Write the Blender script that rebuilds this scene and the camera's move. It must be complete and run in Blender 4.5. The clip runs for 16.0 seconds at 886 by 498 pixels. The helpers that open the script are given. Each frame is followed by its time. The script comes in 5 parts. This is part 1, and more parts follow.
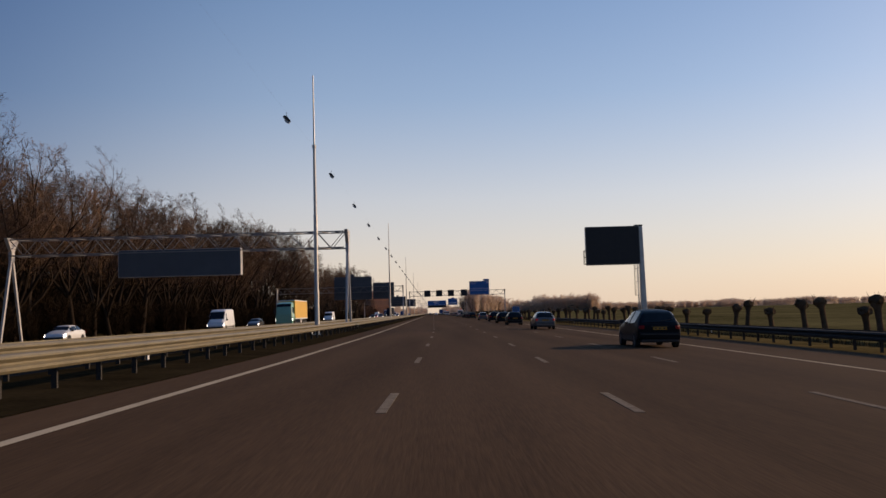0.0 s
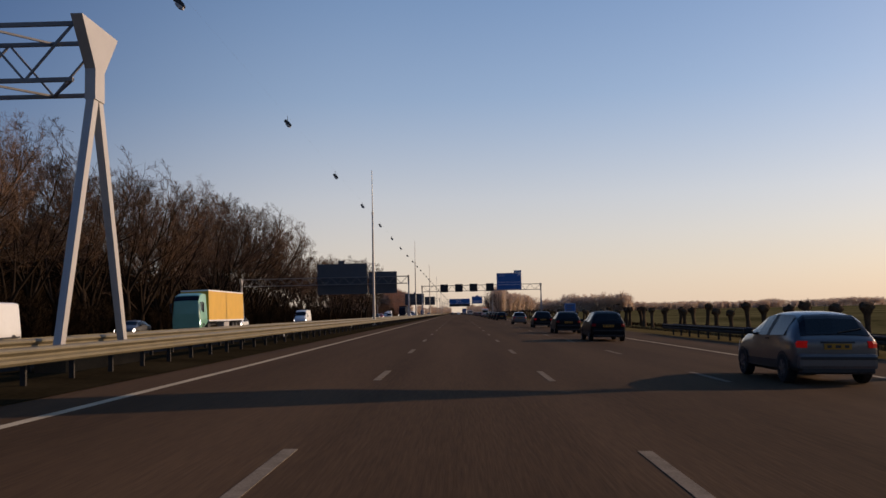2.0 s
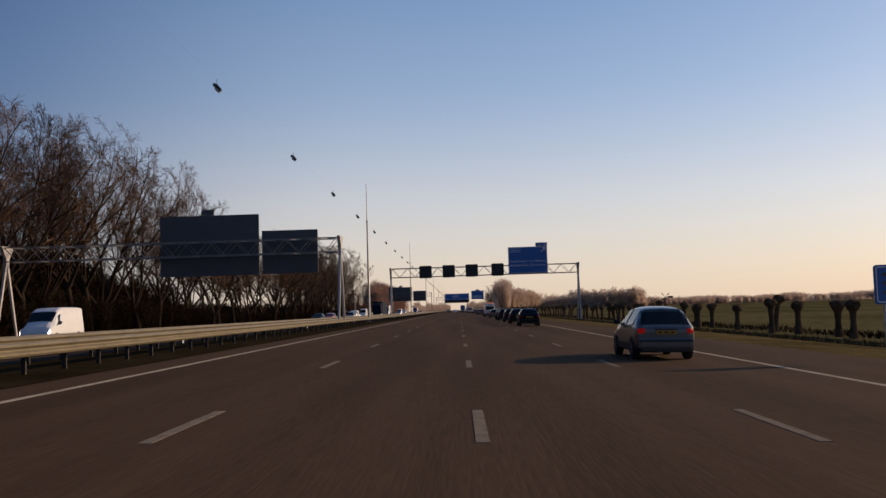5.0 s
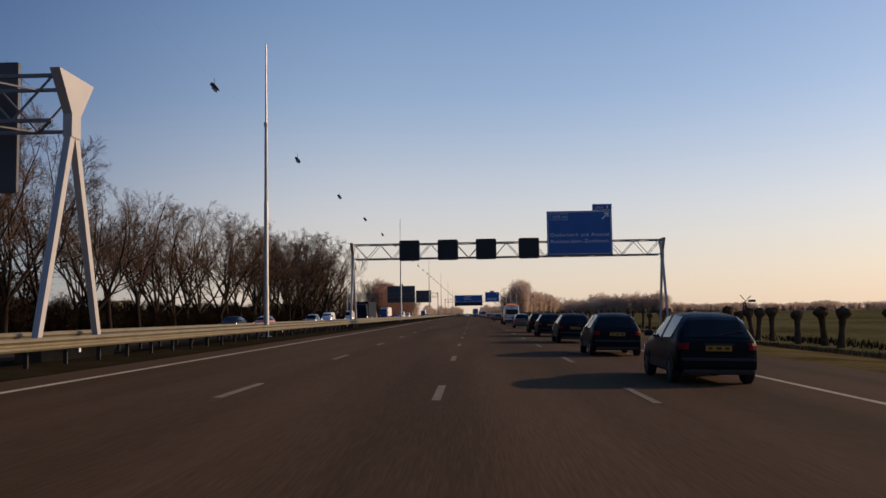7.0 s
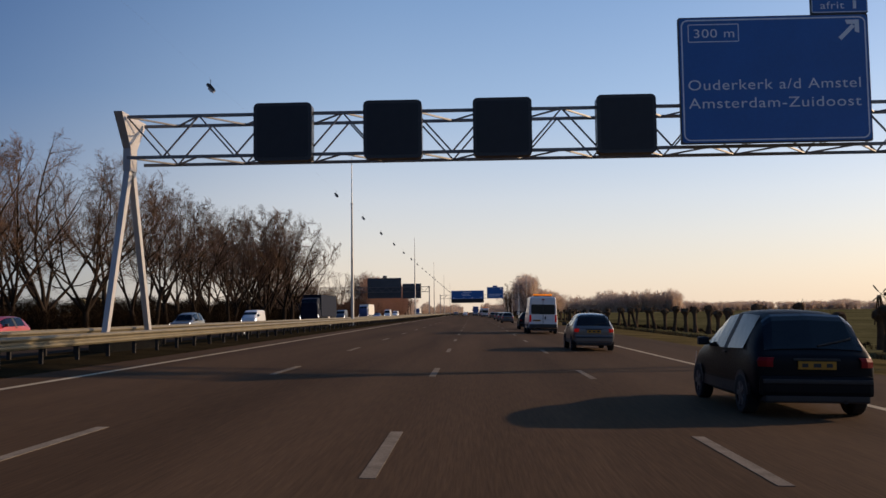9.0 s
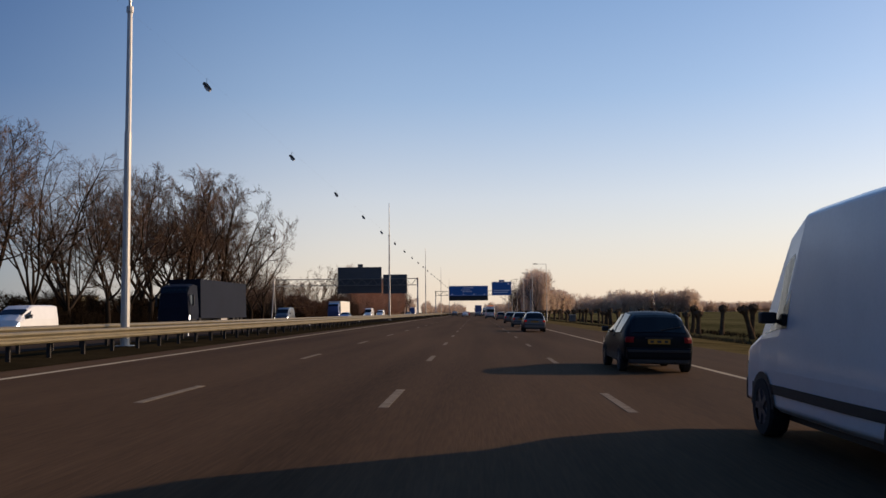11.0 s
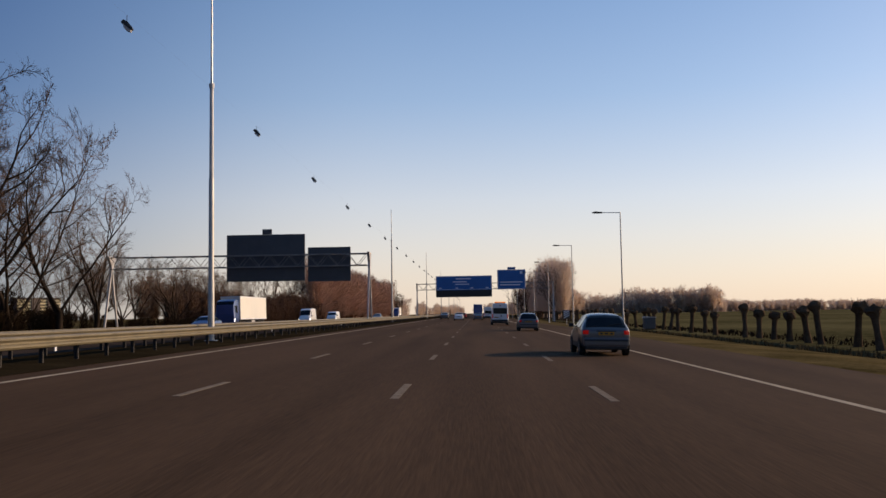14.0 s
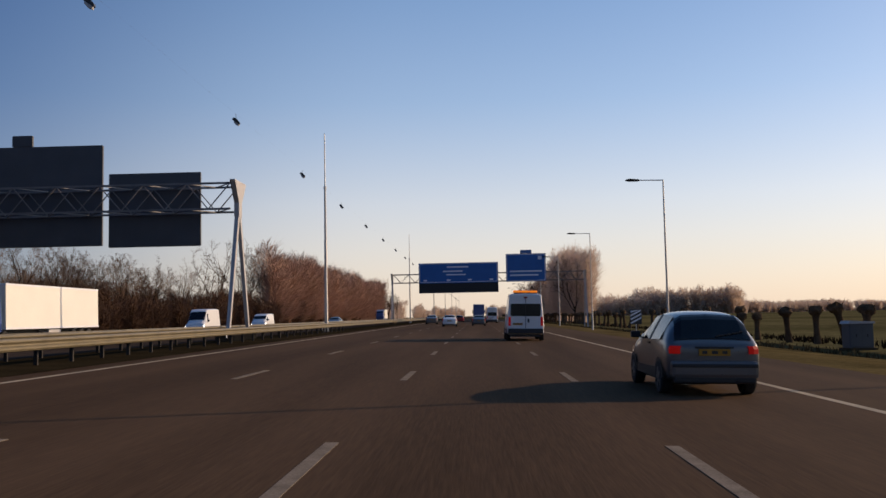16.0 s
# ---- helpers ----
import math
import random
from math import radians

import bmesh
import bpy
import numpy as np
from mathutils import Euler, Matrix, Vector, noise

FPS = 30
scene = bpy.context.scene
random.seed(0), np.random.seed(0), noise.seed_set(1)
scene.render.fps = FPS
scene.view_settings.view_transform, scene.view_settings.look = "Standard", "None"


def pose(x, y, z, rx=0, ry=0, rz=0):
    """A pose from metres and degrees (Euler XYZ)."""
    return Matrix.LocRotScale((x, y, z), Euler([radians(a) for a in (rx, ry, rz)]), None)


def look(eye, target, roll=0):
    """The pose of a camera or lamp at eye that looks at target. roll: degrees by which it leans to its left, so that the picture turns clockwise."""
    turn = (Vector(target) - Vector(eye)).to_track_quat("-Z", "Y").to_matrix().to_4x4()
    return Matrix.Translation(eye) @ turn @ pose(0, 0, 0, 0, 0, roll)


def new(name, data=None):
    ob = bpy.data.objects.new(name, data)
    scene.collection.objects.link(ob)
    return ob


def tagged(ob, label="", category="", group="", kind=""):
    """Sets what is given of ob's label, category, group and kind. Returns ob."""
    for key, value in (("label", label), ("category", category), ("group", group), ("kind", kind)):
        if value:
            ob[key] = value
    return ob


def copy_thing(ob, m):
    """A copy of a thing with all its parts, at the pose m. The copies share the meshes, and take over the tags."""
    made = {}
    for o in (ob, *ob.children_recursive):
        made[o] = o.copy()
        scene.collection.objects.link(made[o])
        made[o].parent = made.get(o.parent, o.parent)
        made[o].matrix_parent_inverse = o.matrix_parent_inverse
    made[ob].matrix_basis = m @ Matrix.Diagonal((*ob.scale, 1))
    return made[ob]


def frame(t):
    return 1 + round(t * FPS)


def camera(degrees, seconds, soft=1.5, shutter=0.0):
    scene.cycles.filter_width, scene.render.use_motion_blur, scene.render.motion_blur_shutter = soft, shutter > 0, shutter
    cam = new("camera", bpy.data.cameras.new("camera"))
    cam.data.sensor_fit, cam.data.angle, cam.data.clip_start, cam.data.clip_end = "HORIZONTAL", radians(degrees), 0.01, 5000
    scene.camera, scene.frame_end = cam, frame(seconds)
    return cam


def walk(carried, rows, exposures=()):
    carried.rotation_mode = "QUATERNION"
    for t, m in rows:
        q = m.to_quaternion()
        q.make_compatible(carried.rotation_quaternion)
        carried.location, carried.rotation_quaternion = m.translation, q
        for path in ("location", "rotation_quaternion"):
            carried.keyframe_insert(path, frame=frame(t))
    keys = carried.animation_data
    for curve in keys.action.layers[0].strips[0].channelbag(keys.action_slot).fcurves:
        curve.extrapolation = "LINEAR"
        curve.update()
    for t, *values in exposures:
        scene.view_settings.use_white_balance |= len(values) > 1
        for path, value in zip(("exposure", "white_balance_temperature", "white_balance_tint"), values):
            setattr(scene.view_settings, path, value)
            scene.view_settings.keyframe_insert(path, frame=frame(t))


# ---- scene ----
# camera: seconds, x, y, z, tilt, lean, heading
PATH = [
    (0.0, -3.506, 0.590, 1.414, 94.057, 1.583, -0.609),
    (0.5, -3.049, 14.149, 1.368, 94.040, 1.637, -0.080),
    (1.0, -2.519, 27.871, 1.412, 94.133, 1.320, 0.538),
    (1.5, -2.148, 41.489, 1.503, 94.014, 1.139, 0.791),
    (2.0, -1.839, 54.761, 1.408, 94.057, 1.251, 0.986),
    (2.5, -1.553, 67.752, 1.433, 94.112, 1.202, 1.117),
    (3.0, -1.350, 81.419, 1.418, 94.043, 1.225, 1.286),
    (3.5, -1.217, 95.102, 1.433, 94.169, 1.408, 1.070),
    (4.0, -0.924, 108.181, 1.411, 93.859, 1.843, 0.935),
    (6.5, 0.548, 177.132, 1.357, 94.089, 1.160, 1.587),
    (7.0, 0.610, 190.440, 1.367, 94.145, 0.872, 1.892),
    (7.5, 0.680, 204.095, 1.374, 94.033, 0.924, 2.168),
    (8.0, 0.791, 218.184, 1.372, 93.974, 0.899, 2.275),
    (8.5, 0.817, 231.503, 1.388, 94.037, 0.947, 2.116),
    (9.0, 0.917, 245.119, 1.393, 94.041, 0.754, 1.924),
    (11.5, 1.461, 313.594, 1.331, 94.019, 0.472, 2.194),
    (12.0, 1.563, 327.155, 1.359, 94.032, 0.505, 2.293),
    (12.5, 1.447, 341.188, 1.366, 94.079, 0.730, 2.414),
    (13.0, 1.398, 354.906, 1.366, 94.061, 0.560, 2.367),
    (13.5, 1.454, 368.845, 1.365, 93.919, 0.799, 2.362),
    (14.0, 1.323, 382.430, 1.341, 94.114, 0.926, 2.082),
    (14.5, 1.411, 396.127, 1.366, 94.106, 0.653, 2.070),
    (15.0, 1.544, 409.822, 1.345, 94.022, 1.107, 2.277),
    (15.5, 1.627, 424.397, 1.322, 94.028, 1.188, 2.254),
    (16.0, 1.534, 438.353, 1.287, 94.296, 1.159, 2.157),
]
cam = camera(52.5, 16.0, soft=1.5)
walk(cam, [(t, pose(x, y, z, rx, ry, rz)) for t, x, y, z, rx, ry, rz in PATH], exposures=[(0.0, -0.03, 7300, 22), (2.4, -0.12, 7300, 22), (4.0, -0.05, 7300, 22), (7.5, -0.02, 7200, 21), (9.0, 0.13, 7050, 19), (16.0, 0.15, 7050, 20)])

# ---------------------------------------------------------------- light
SUN_AZ, SUN_EL = radians(63.6), radians(17.8)      # clockwise from the driving direction (+y)
world = bpy.data.worlds.new("sky")
scene.world = world
world.use_nodes = True
wn = world.node_tree.nodes
sky = wn.new("ShaderNodeTexSky")
sky.sky_type = "NISHITA"
sky.sun_disc = False
sky.sun_elevation, sky.sun_rotation = SUN_EL, SUN_AZ
sky.air_density, sky.dust_density, sky.ozone_density = 1.0, 0.9, 3.0
wn["Background"].inputs["Strength"].default_value = 0.12
# winter haze: it pales the sky towards the horizon
ray, split, haze = wn.new("ShaderNodeTexCoord"), wn.new("ShaderNodeSeparateXYZ"), wn.new("ShaderNodeValToRGB")
deep, air = wn.new("ShaderNodeHueSaturation"), wn.new("ShaderNodeMix")
air.data_type = "RGBA"
deep.inputs["Saturation"].default_value = 1.25
for k, (z, c) in enumerate(((0.0, (5.7, 5.3, 4.5, 0.80)), (0.125, (5.2, 5.6, 6.0, 0.55)), (0.235, (3.4, 4.6, 6.2, 0.38)), (0.48, (0.8, 2.1, 4.5, 0.30)))):
    e = haze.color_ramp.elements[k] if k < 2 else haze.color_ramp.elements.new(z)
    e.position, e.color = z, c
wl = world.node_tree.links
wl.new(ray.outputs["Generated"], split.inputs["Vector"])
wl.new(split.outputs["Z"], haze.inputs["Fac"])
wl.new(sky.outputs["Color"], deep.inputs["Color"])
wl.new(haze.outputs["Alpha"], air.inputs["Factor"])
wl.new(deep.outputs["Color"], air.inputs["A"])
wl.new(haze.outputs["Color"], air.inputs["B"])
# clear air scatters little light on the side away from the sun
lean, away, shade = wn.new("ShaderNodeVectorMath"), wn.new("ShaderNodeValToRGB"), wn.new("ShaderNodeMix")
lean.operation, shade.data_type, shade.blend_type = "DOT_PRODUCT", "RGBA", "MULTIPLY"
lean.inputs[1].default_value = (math.sin(SUN_AZ), math.cos(SUN_AZ), 0.0)
shade.inputs["Factor"].default_value = 1.0
away.color_ramp.interpolation = "EASE"
away.color_ramp.elements[0].position, away.color_ramp.elements[0].color = 0.0, (0.30, 0.42, 0.58, 1)
away.color_ramp.elements[1].position, away.color_ramp.elements[1].color = 0.55, (1.13, 1.10, 1.08, 1)
turned = wn.new("ShaderNodeMapRange")
turned.inputs["From Min"].default_value, turned.inputs["From Max"].default_value = -0.21, 0.83
wl.new(ray.outputs["Generated"], lean.inputs[0])
wl.new(lean.outputs["Value"], turned.inputs["Value"])
wl.new(turned.outputs["Result"], away.inputs["Fac"])
wl.new(air.outputs["Result"], shade.inputs["A"])
wl.new(away.outputs["Color"], shade.inputs["B"])
wl.new(shade.outputs["Result"], wn["Background"].inputs["Color"])
sun = new("sun", bpy.data.lights.new("sun", "SUN"))
sun.data.energy, sun.data.angle, sun.data.color = 3.2, radians(0.6), (1.0, 0.78, 0.52)
SUN_WAY = Vector((math.sin(SUN_AZ) * math.cos(SUN_EL), math.cos(SUN_AZ) * math.cos(SUN_EL), math.sin(SUN_EL)))
sun.matrix_world = look(SUN_WAY * 300, (0, 0, 0))


# ---------------------------------------------------------------- materials
def surface(name, colour, rough=0.6, metal=0.0, var=0.25, scale=2.0, fine=40.0, bump=0.15, spread=0.0, tint=None, stretch=(1, 1, 1), clear=0.0, spec=0.5):
    """A node material: two scales of noise shift the colour between dark and light, and drive gloss and relief."""
    m = bpy.data.materials.new(name)
    m.use_nodes = True
    n, l = m.node_tree.nodes, m.node_tree.links
    b = n["Principled BSDF"]
    b.inputs["Metallic"].default_value = metal
    b.inputs["Specular IOR Level"].default_value = spec
    b.inputs["Coat Weight"].default_value = clear
    b.inputs["Coat Roughness"].default_value = 0.08
    tc, mp = n.new("ShaderNodeTexCoord"), n.new("ShaderNodeMapping")
    mp.inputs["Scale"].default_value = stretch
    l.new(tc.outputs["Object"], mp.inputs["Vector"])
    big, small, mix = n.new("ShaderNodeTexNoise"), n.new("ShaderNodeTexNoise"), n.new("ShaderNodeMix")
    big.inputs["Scale"].default_value, small.inputs["Scale"].default_value = scale, fine
    big.inputs["Detail"].default_value, small.inputs["Detail"].default_value = 5, 3
    for t in (big, small):
        l.new(mp.outputs["Vector"], t.inputs["Vector"])
    mix.inputs["Factor"].default_value = 0.4
    l.new(big.outputs["Fac"], mix.inputs["A"])
    l.new(small.outputs["Fac"], mix.inputs["B"])
    ramp = n.new("ShaderNodeValToRGB")
    lo = [max(0, c * (1 - var)) for c in colour]
    hi = [min(1, c * (1 + var)) for c in (tint or colour)]
    ramp.color_ramp.elements[0].position, ramp.color_ramp.elements[1].position = 0.3, 0.7
    ramp.color_ramp.elements[0].color, ramp.color_ramp.elements[1].color = (*lo, 1), (*hi, 1)
    l.new(mix.outputs["Result"], ramp.inputs["Fac"])
    last = ramp.outputs["Color"]
    if spread:
        info, hsv, add = n.new("ShaderNodeObjectInfo"), n.new("ShaderNodeHueSaturation"), n.new("ShaderNodeMapRange")
        add.inputs["To Min"].default_value, add.inputs["To Max"].default_value = 1 - spread, 1 + spread
        l.new(info.outputs["Random"], add.inputs["Value"])
        l.new(add.outputs["Result"], hsv.inputs["Value"])
        l.new(last, hsv.inputs["Color"])
        last = hsv.outputs["Color"]
    l.new(last, b.inputs["Base Color"])
    rr = n.new("ShaderNodeMapRange")
    rr.inputs["To Min"].default_value, rr.inputs["To Max"].default_value = max(0.02, rough - 0.12), min(1, rough + 0.12)
    l.new(small.outputs["Fac"], rr.inputs["Value"])
    l.new(rr.outputs["Result"], b.inputs["Roughness"])
    if bump:
        bp = n.new("ShaderNodeBump")
        bp.inputs["Strength"].default_value, bp.inputs["Distance"].default_value = bump, 0.02
        l.new(small.outputs["Fac"], bp.inputs["Height"])
        l.new(bp.outputs["Normal"], b.inputs["Normal"])
    return m


def glowing(name, colour, strength, base=(0.3, 0.02, 0.02)):
    m = surface(name, base, 0.5, bump=0, spec=0.12)
    b = m.node_tree.nodes["Principled BSDF"]
    b.inputs["Emission Color"].default_value = (*colour, 1)
    b.inputs["Emission Strength"].default_value = strength
    return m


ASPHALT = surface("asphalt", (0.079, 0.049, 0.029), 0.9, var=0.40, scale=0.55, fine=30, bump=0.16, stretch=(1.0, 0.05, 1), spec=0.02)
ASPHALT_OLD = surface("worn_asphalt", (0.062, 0.046, 0.035), 0.95, var=0.30, scale=0.5, fine=50, bump=0.35, stretch=(1.0, 0.15, 1), spec=0.0)
# edge lines: brighter than the dashes, grazing sun put into the paint colour
EDGEPAINT_LIT = surface("edge_line_paint_sunlit", (0.46, 0.39, 0.28), 0.8, var=0.25, scale=0.8, fine=35, bump=0.2, spec=0.0)
PAINT = surface("road_paint", (0.21, 0.175, 0.135), 0.8, var=0.36, scale=3.0, fine=35, bump=0.2, spec=0.0)
GRASS = surface("winter_grass", (0.062, 0.050, 0.018), 0.98, var=0.5, scale=0.25, fine=5, bump=0.6, tint=(0.13, 0.095, 0.040), spec=0.0)
FIELD = surface("meadow", (0.055, 0.054, 0.020), 0.98, var=0.5, scale=0.05, fine=1.2, bump=0.5, stretch=(1.0, 0.35, 1), tint=(0.125, 0.105, 0.046), spec=0.0)
SOIL = surface("bare_verge", (0.075, 0.055, 0.035), 0.95, var=0.4, scale=0.8, fine=25, bump=0.6, spec=0.0)
GALV = surface("galvanised_steel", (0.50, 0.49, 0.46), 0.50, 0.55, var=0.16, scale=1.2, fine=22, bump=0.05)
RAIL = surface("weathered_zinc_rail", (0.175, 0.145, 0.086), 0.55, 0.2, var=0.32, scale=0.9, fine=18, bump=0.06)
# dark steel; deep enough to paint shade on rail posts and the backlit rail
DARK_SHADE_STEEL = surface("dark_and_shaded_steel", (0.022, 0.018, 0.014), 0.8, 0.0, var=0.3, scale=4, fine=40, bump=0.1)
LATTICE = surface("weathered_lattice_steel", (0.21, 0.20, 0.19), 0.55, 0.3, var=0.2, scale=1.5, fine=20, bump=0.05)
GREYPAINT = surface("light_grey_paint", (0.44, 0.42, 0.40), 0.5, 0.1, var=0.10, scale=0.8, fine=15, bump=0.04)
SIGNBLUE = surface("sign_blue", (0.010, 0.118, 0.37), 0.45, var=0.12, scale=0.6, fine=10, bump=0.02)
SIGNWHITE = surface("sign_white", (0.74, 0.76, 0.78), 0.45, var=0.06, scale=2, fine=20, bump=0)
SIGNBACK = surface("sign_back_aluminium", (0.085, 0.09, 0.095), 0.6, 0.2, var=0.15, scale=0.7, fine=12, bump=0.03)
BLACK = surface("matt_black_screen", (0.012, 0.012, 0.014), 0.55, var=0.3, scale=3, fine=60, bump=0.05)
BLACKEDGE = surface("black_casing", (0.028, 0.027, 0.027), 0.4, var=0.2, scale=2, fine=30, bump=0.03)
BARK = surface("bare_bark", (0.036, 0.026, 0.019), 0.95, var=0.35, scale=0.8, fine=9, bump=0.4, spread=0.18, spec=0.0)
TWIG = surface("winter_twigs", (0.135, 0.085, 0.056), 0.95, var=0.3, scale=0.4, fine=4, bump=0, spread=0.22, spec=0.0)
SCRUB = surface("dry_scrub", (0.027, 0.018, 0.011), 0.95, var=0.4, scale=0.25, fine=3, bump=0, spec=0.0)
WILLOW = surface("willow_bark", (0.095, 0.064, 0.040), 0.95, var=0.4, scale=2.5, fine=18, bump=0.6, spread=0.15, spec=0.0)
# far woods: base colour raised well above bark, distance haze painted in
HAZEWOOD = surface("haze_paled_woods", (0.66, 0.52, 0.41), 1.0, var=0.3, scale=0.05, fine=0.6, bump=0, spec=0.0)
far_nodes, far_links = HAZEWOOD.node_tree.nodes, HAZEWOOD.node_tree.links
# a translucent share evens out lit and unlit twigs
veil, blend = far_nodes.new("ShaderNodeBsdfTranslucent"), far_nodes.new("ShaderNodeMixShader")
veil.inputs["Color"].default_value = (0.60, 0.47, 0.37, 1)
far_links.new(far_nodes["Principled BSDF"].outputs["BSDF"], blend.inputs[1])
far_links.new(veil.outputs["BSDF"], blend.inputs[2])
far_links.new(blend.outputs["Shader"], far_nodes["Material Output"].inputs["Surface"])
WATER = surface("ditch_water", (0.02, 0.025, 0.025), 0.12, var=0.2, scale=0.5, fine=6, bump=0.05)


# ---------------------------------------------------------------- mesh helpers
def bend(y):
    """The road swings gently to the left before it runs straight."""
    return -0.0001794 * max(0.0, 77.6 - y) ** 2 if y > -77.6 else -4.32 + 0.0557 * (y + 77.6)


def part(name, bm, material, parent=None, label="", smooth=False):
    me = bpy.data.meshes.new(name)
    bm.to_mesh(me)
    bm.free()
    for m in (material if isinstance(material, (list, tuple)) else (material,)):
        me.materials.append(m)
    if smooth:
        for p in me.polygons:
            p.use_smooth = True
    ob = new(name, me)
    if parent:
        ob.parent = parent
    if label:
        ob["label"] = label
    return ob


def from_lists(name, verts, faces, material, parent=None, label="", smooth=False):
    me = bpy.data.meshes.new(name)
    me.from_pydata(verts, [], faces)
    me.materials.append(material)
    if smooth:
        me.polygons.foreach_set("use_smooth", [True] * len(me.polygons))
    me.update()
    ob = new(name, me)
    if parent:
        ob.parent = parent
    if label:
        ob["label"] = label
    return ob


def share(name, mesh_ob, parent, m):
    """One more piece on the same mesh."""
    ob = new(name, mesh_ob.data)
    ob.parent = parent
    ob.matrix_basis = m
    return ob


def thing(name, m, label, category, group=""):
    ob = new(name)
    ob.empty_display_size = 0.3
    ob.matrix_world = m
    return tagged(ob, label, category, group)


def box(bm, x0, x1, y0, y1, z0, z1, bevel=0.0):
    vs = [bm.verts.new((x, y, z)) for x in (x0, x1) for y in (y0, y1) for z in (z0, z1)]
    fs = [bm.faces.new([vs[i] for i in f]) for f in ((0, 1, 3, 2), (4, 6, 7, 5), (0, 4, 5, 1), (2, 3, 7, 6), (0, 2, 6, 4), (1, 5, 7, 3))]
    if bevel:
        es = {e for f in fs for e in f.edges}
        bmesh.ops.bevel(bm, geom=list(es), offset=bevel, segments=2, affect="EDGES", profile=0.6)
    return bm


def tube(bm, p, q, r0, r1=None, n=8, caps=True):
    """A round, tapered bar from p to q."""
    p, q = Vector(p), Vector(q)
    r1 = r0 if r1 is None else r1
    d = (q - p).normalized()
    a = d.orthogonal().normalized()
    b = d.cross(a)
    ring = []
    for c, r in ((p, r0), (q, r1)):
        ring.append([bm.verts.new(c + (a * math.cos(k) + b * math.sin(k)) * r) for k in (2 * math.pi * i / n for i in range(n))])
    for i in range(n):
        bm.faces.new((ring[0][i], ring[0][(i + 1) % n], ring[1][(i + 1) % n], ring[1][i]))
    if caps:
        bm.faces.new(ring[0][::-1])
        bm.faces.new(ring[1])
    return bm


def bar(bm, p, q, w, h):
    """A square bar from p to q: w across, h high."""
    p, q = Vector(p), Vector(q)
    d = (q - p).normalized()
    up = Vector((0, 0, 1)) if abs(d.z) < 0.95 else Vector((0, 1, 0))
    a = d.cross(up).normalized() * w / 2
    b = a.cross(d).normalized() * h / 2
    r = [[bm.verts.new(c + s * a + t * b) for s, t in ((1, 1), (-1, 1), (-1, -1), (1, -1))] for c in (p, q)]
    for i in range(4):
        bm.faces.new((r[0][i], r[0][(i + 1) % 4], r[1][(i + 1) % 4], r[1][i]))
    bm.faces.new(r[0][::-1])
    bm.faces.new(r[1])
    return bm


def prism(bm, outline, y0, y1):
    """An (x, z) outline drawn out from y0 to y1."""
    a = [bm.verts.new((x, y0, z)) for x, z in outline]
    b = [bm.verts.new((x, y1, z)) for x, z in outline]
    n = len(a)
    for i in range(n):
        bm.faces.new((a[i], a[(i + 1) % n], b[(i + 1) % n], b[i]))
    bm.faces.new(a[::-1])
    bm.faces.new(b)
    bmesh.ops.recalc_face_normals(bm, faces=bm.faces)
    return bm


def round_rect(x0, x1, z0, z1, r, n=4):
    pts = []
    for cx, cz, a0 in ((x1 - r, z1 - r, 0), (x0 + r, z1 - r, 90), (x0 + r, z0 + r, 180), (x1 - r, z0 + r, 270)):
        pts += [(cx + r * math.cos(radians(a0 + 90 * i / n)), cz + r * math.sin(radians(a0 + 90 * i / n))) for i in range(n + 1)]
    return pts


# ---------------------------------------------------------------- ground and roads
def fall(x):
    """Height of the motorway's surface: it falls to the right."""
    return -0.025 * x


Y_STEPS = [-330, -155, -78, -52, -26, 0, 26, 52, 78, 155, 390, 780, 1300, 2070, 3400, 4800]


def sheet(name, cross, steps, material, label, parent=None, curved=True):
    """A strip with the cross section (x, z), laid along the road."""
    verts, faces, n = [], [], len(cross)
    for y in steps:
        for x, z in cross:
            verts.append((x + (bend(y) if curved and abs(x) < 300 else 0), y, z))
    for j in range(len(steps) - 1):
        for i in range(n - 1):
            a = j * n + i
            faces.append((a, a + 1, a + n + 1, a + n))
    ob = from_lists(name, verts, faces, material, parent)
    return tagged(ob, label, kind="structure")


sheet("ground", [(-4600, -0.8), (-300, -0.7), (-70, -0.5), (-44, -0.3), (-38.5, -0.35), (-37.5, -0.45), (-12.5, 0.05), (-12.2, 0.27), (-10.4, 0.30), (-8.6, 0.22), (-8.2, 0.05),
                 (10.6, -0.45), (10.95, -0.30), (13.0, -0.36), (16.0, -0.62), (18.0, -0.82), (18.7, -1.2), (19.6, -1.2), (20.2, -0.85), (30, -0.8), (300, -0.8), (4600, -0.8)],
      Y_STEPS, GRASS, "flat winter grassland with yellowed verges along the motorway")
sheet("meadow", [(20.4, -0.842), (30, -0.79), (300, -0.79), (2500, -0.79)], [-330, 0, 78, 390, 1300, 3400], FIELD, "flat green winter meadow beside the motorway")
road = sheet("road", [(-8.35, fall(-8.35)), (10.9, fall(10.9))], [y for y in Y_STEPS if -160 < y < 3500], ASPHALT, "dark grey asphalt motorway carriageway with four lanes and a hard shoulder")
sheet("opposite_road", [(-37.3, -0.25), (-12.4, 0.25)], [y for y in Y_STEPS if -160 < y < 3500], ASPHALT_OLD, "grey asphalt carriageway of the opposite direction")
sheet("ditch_water", [(18.55, -1.12), (19.75, -1.12)], [-330, 0, 78, 390, 1300], WATER, "dark still water in a narrow roadside ditch")

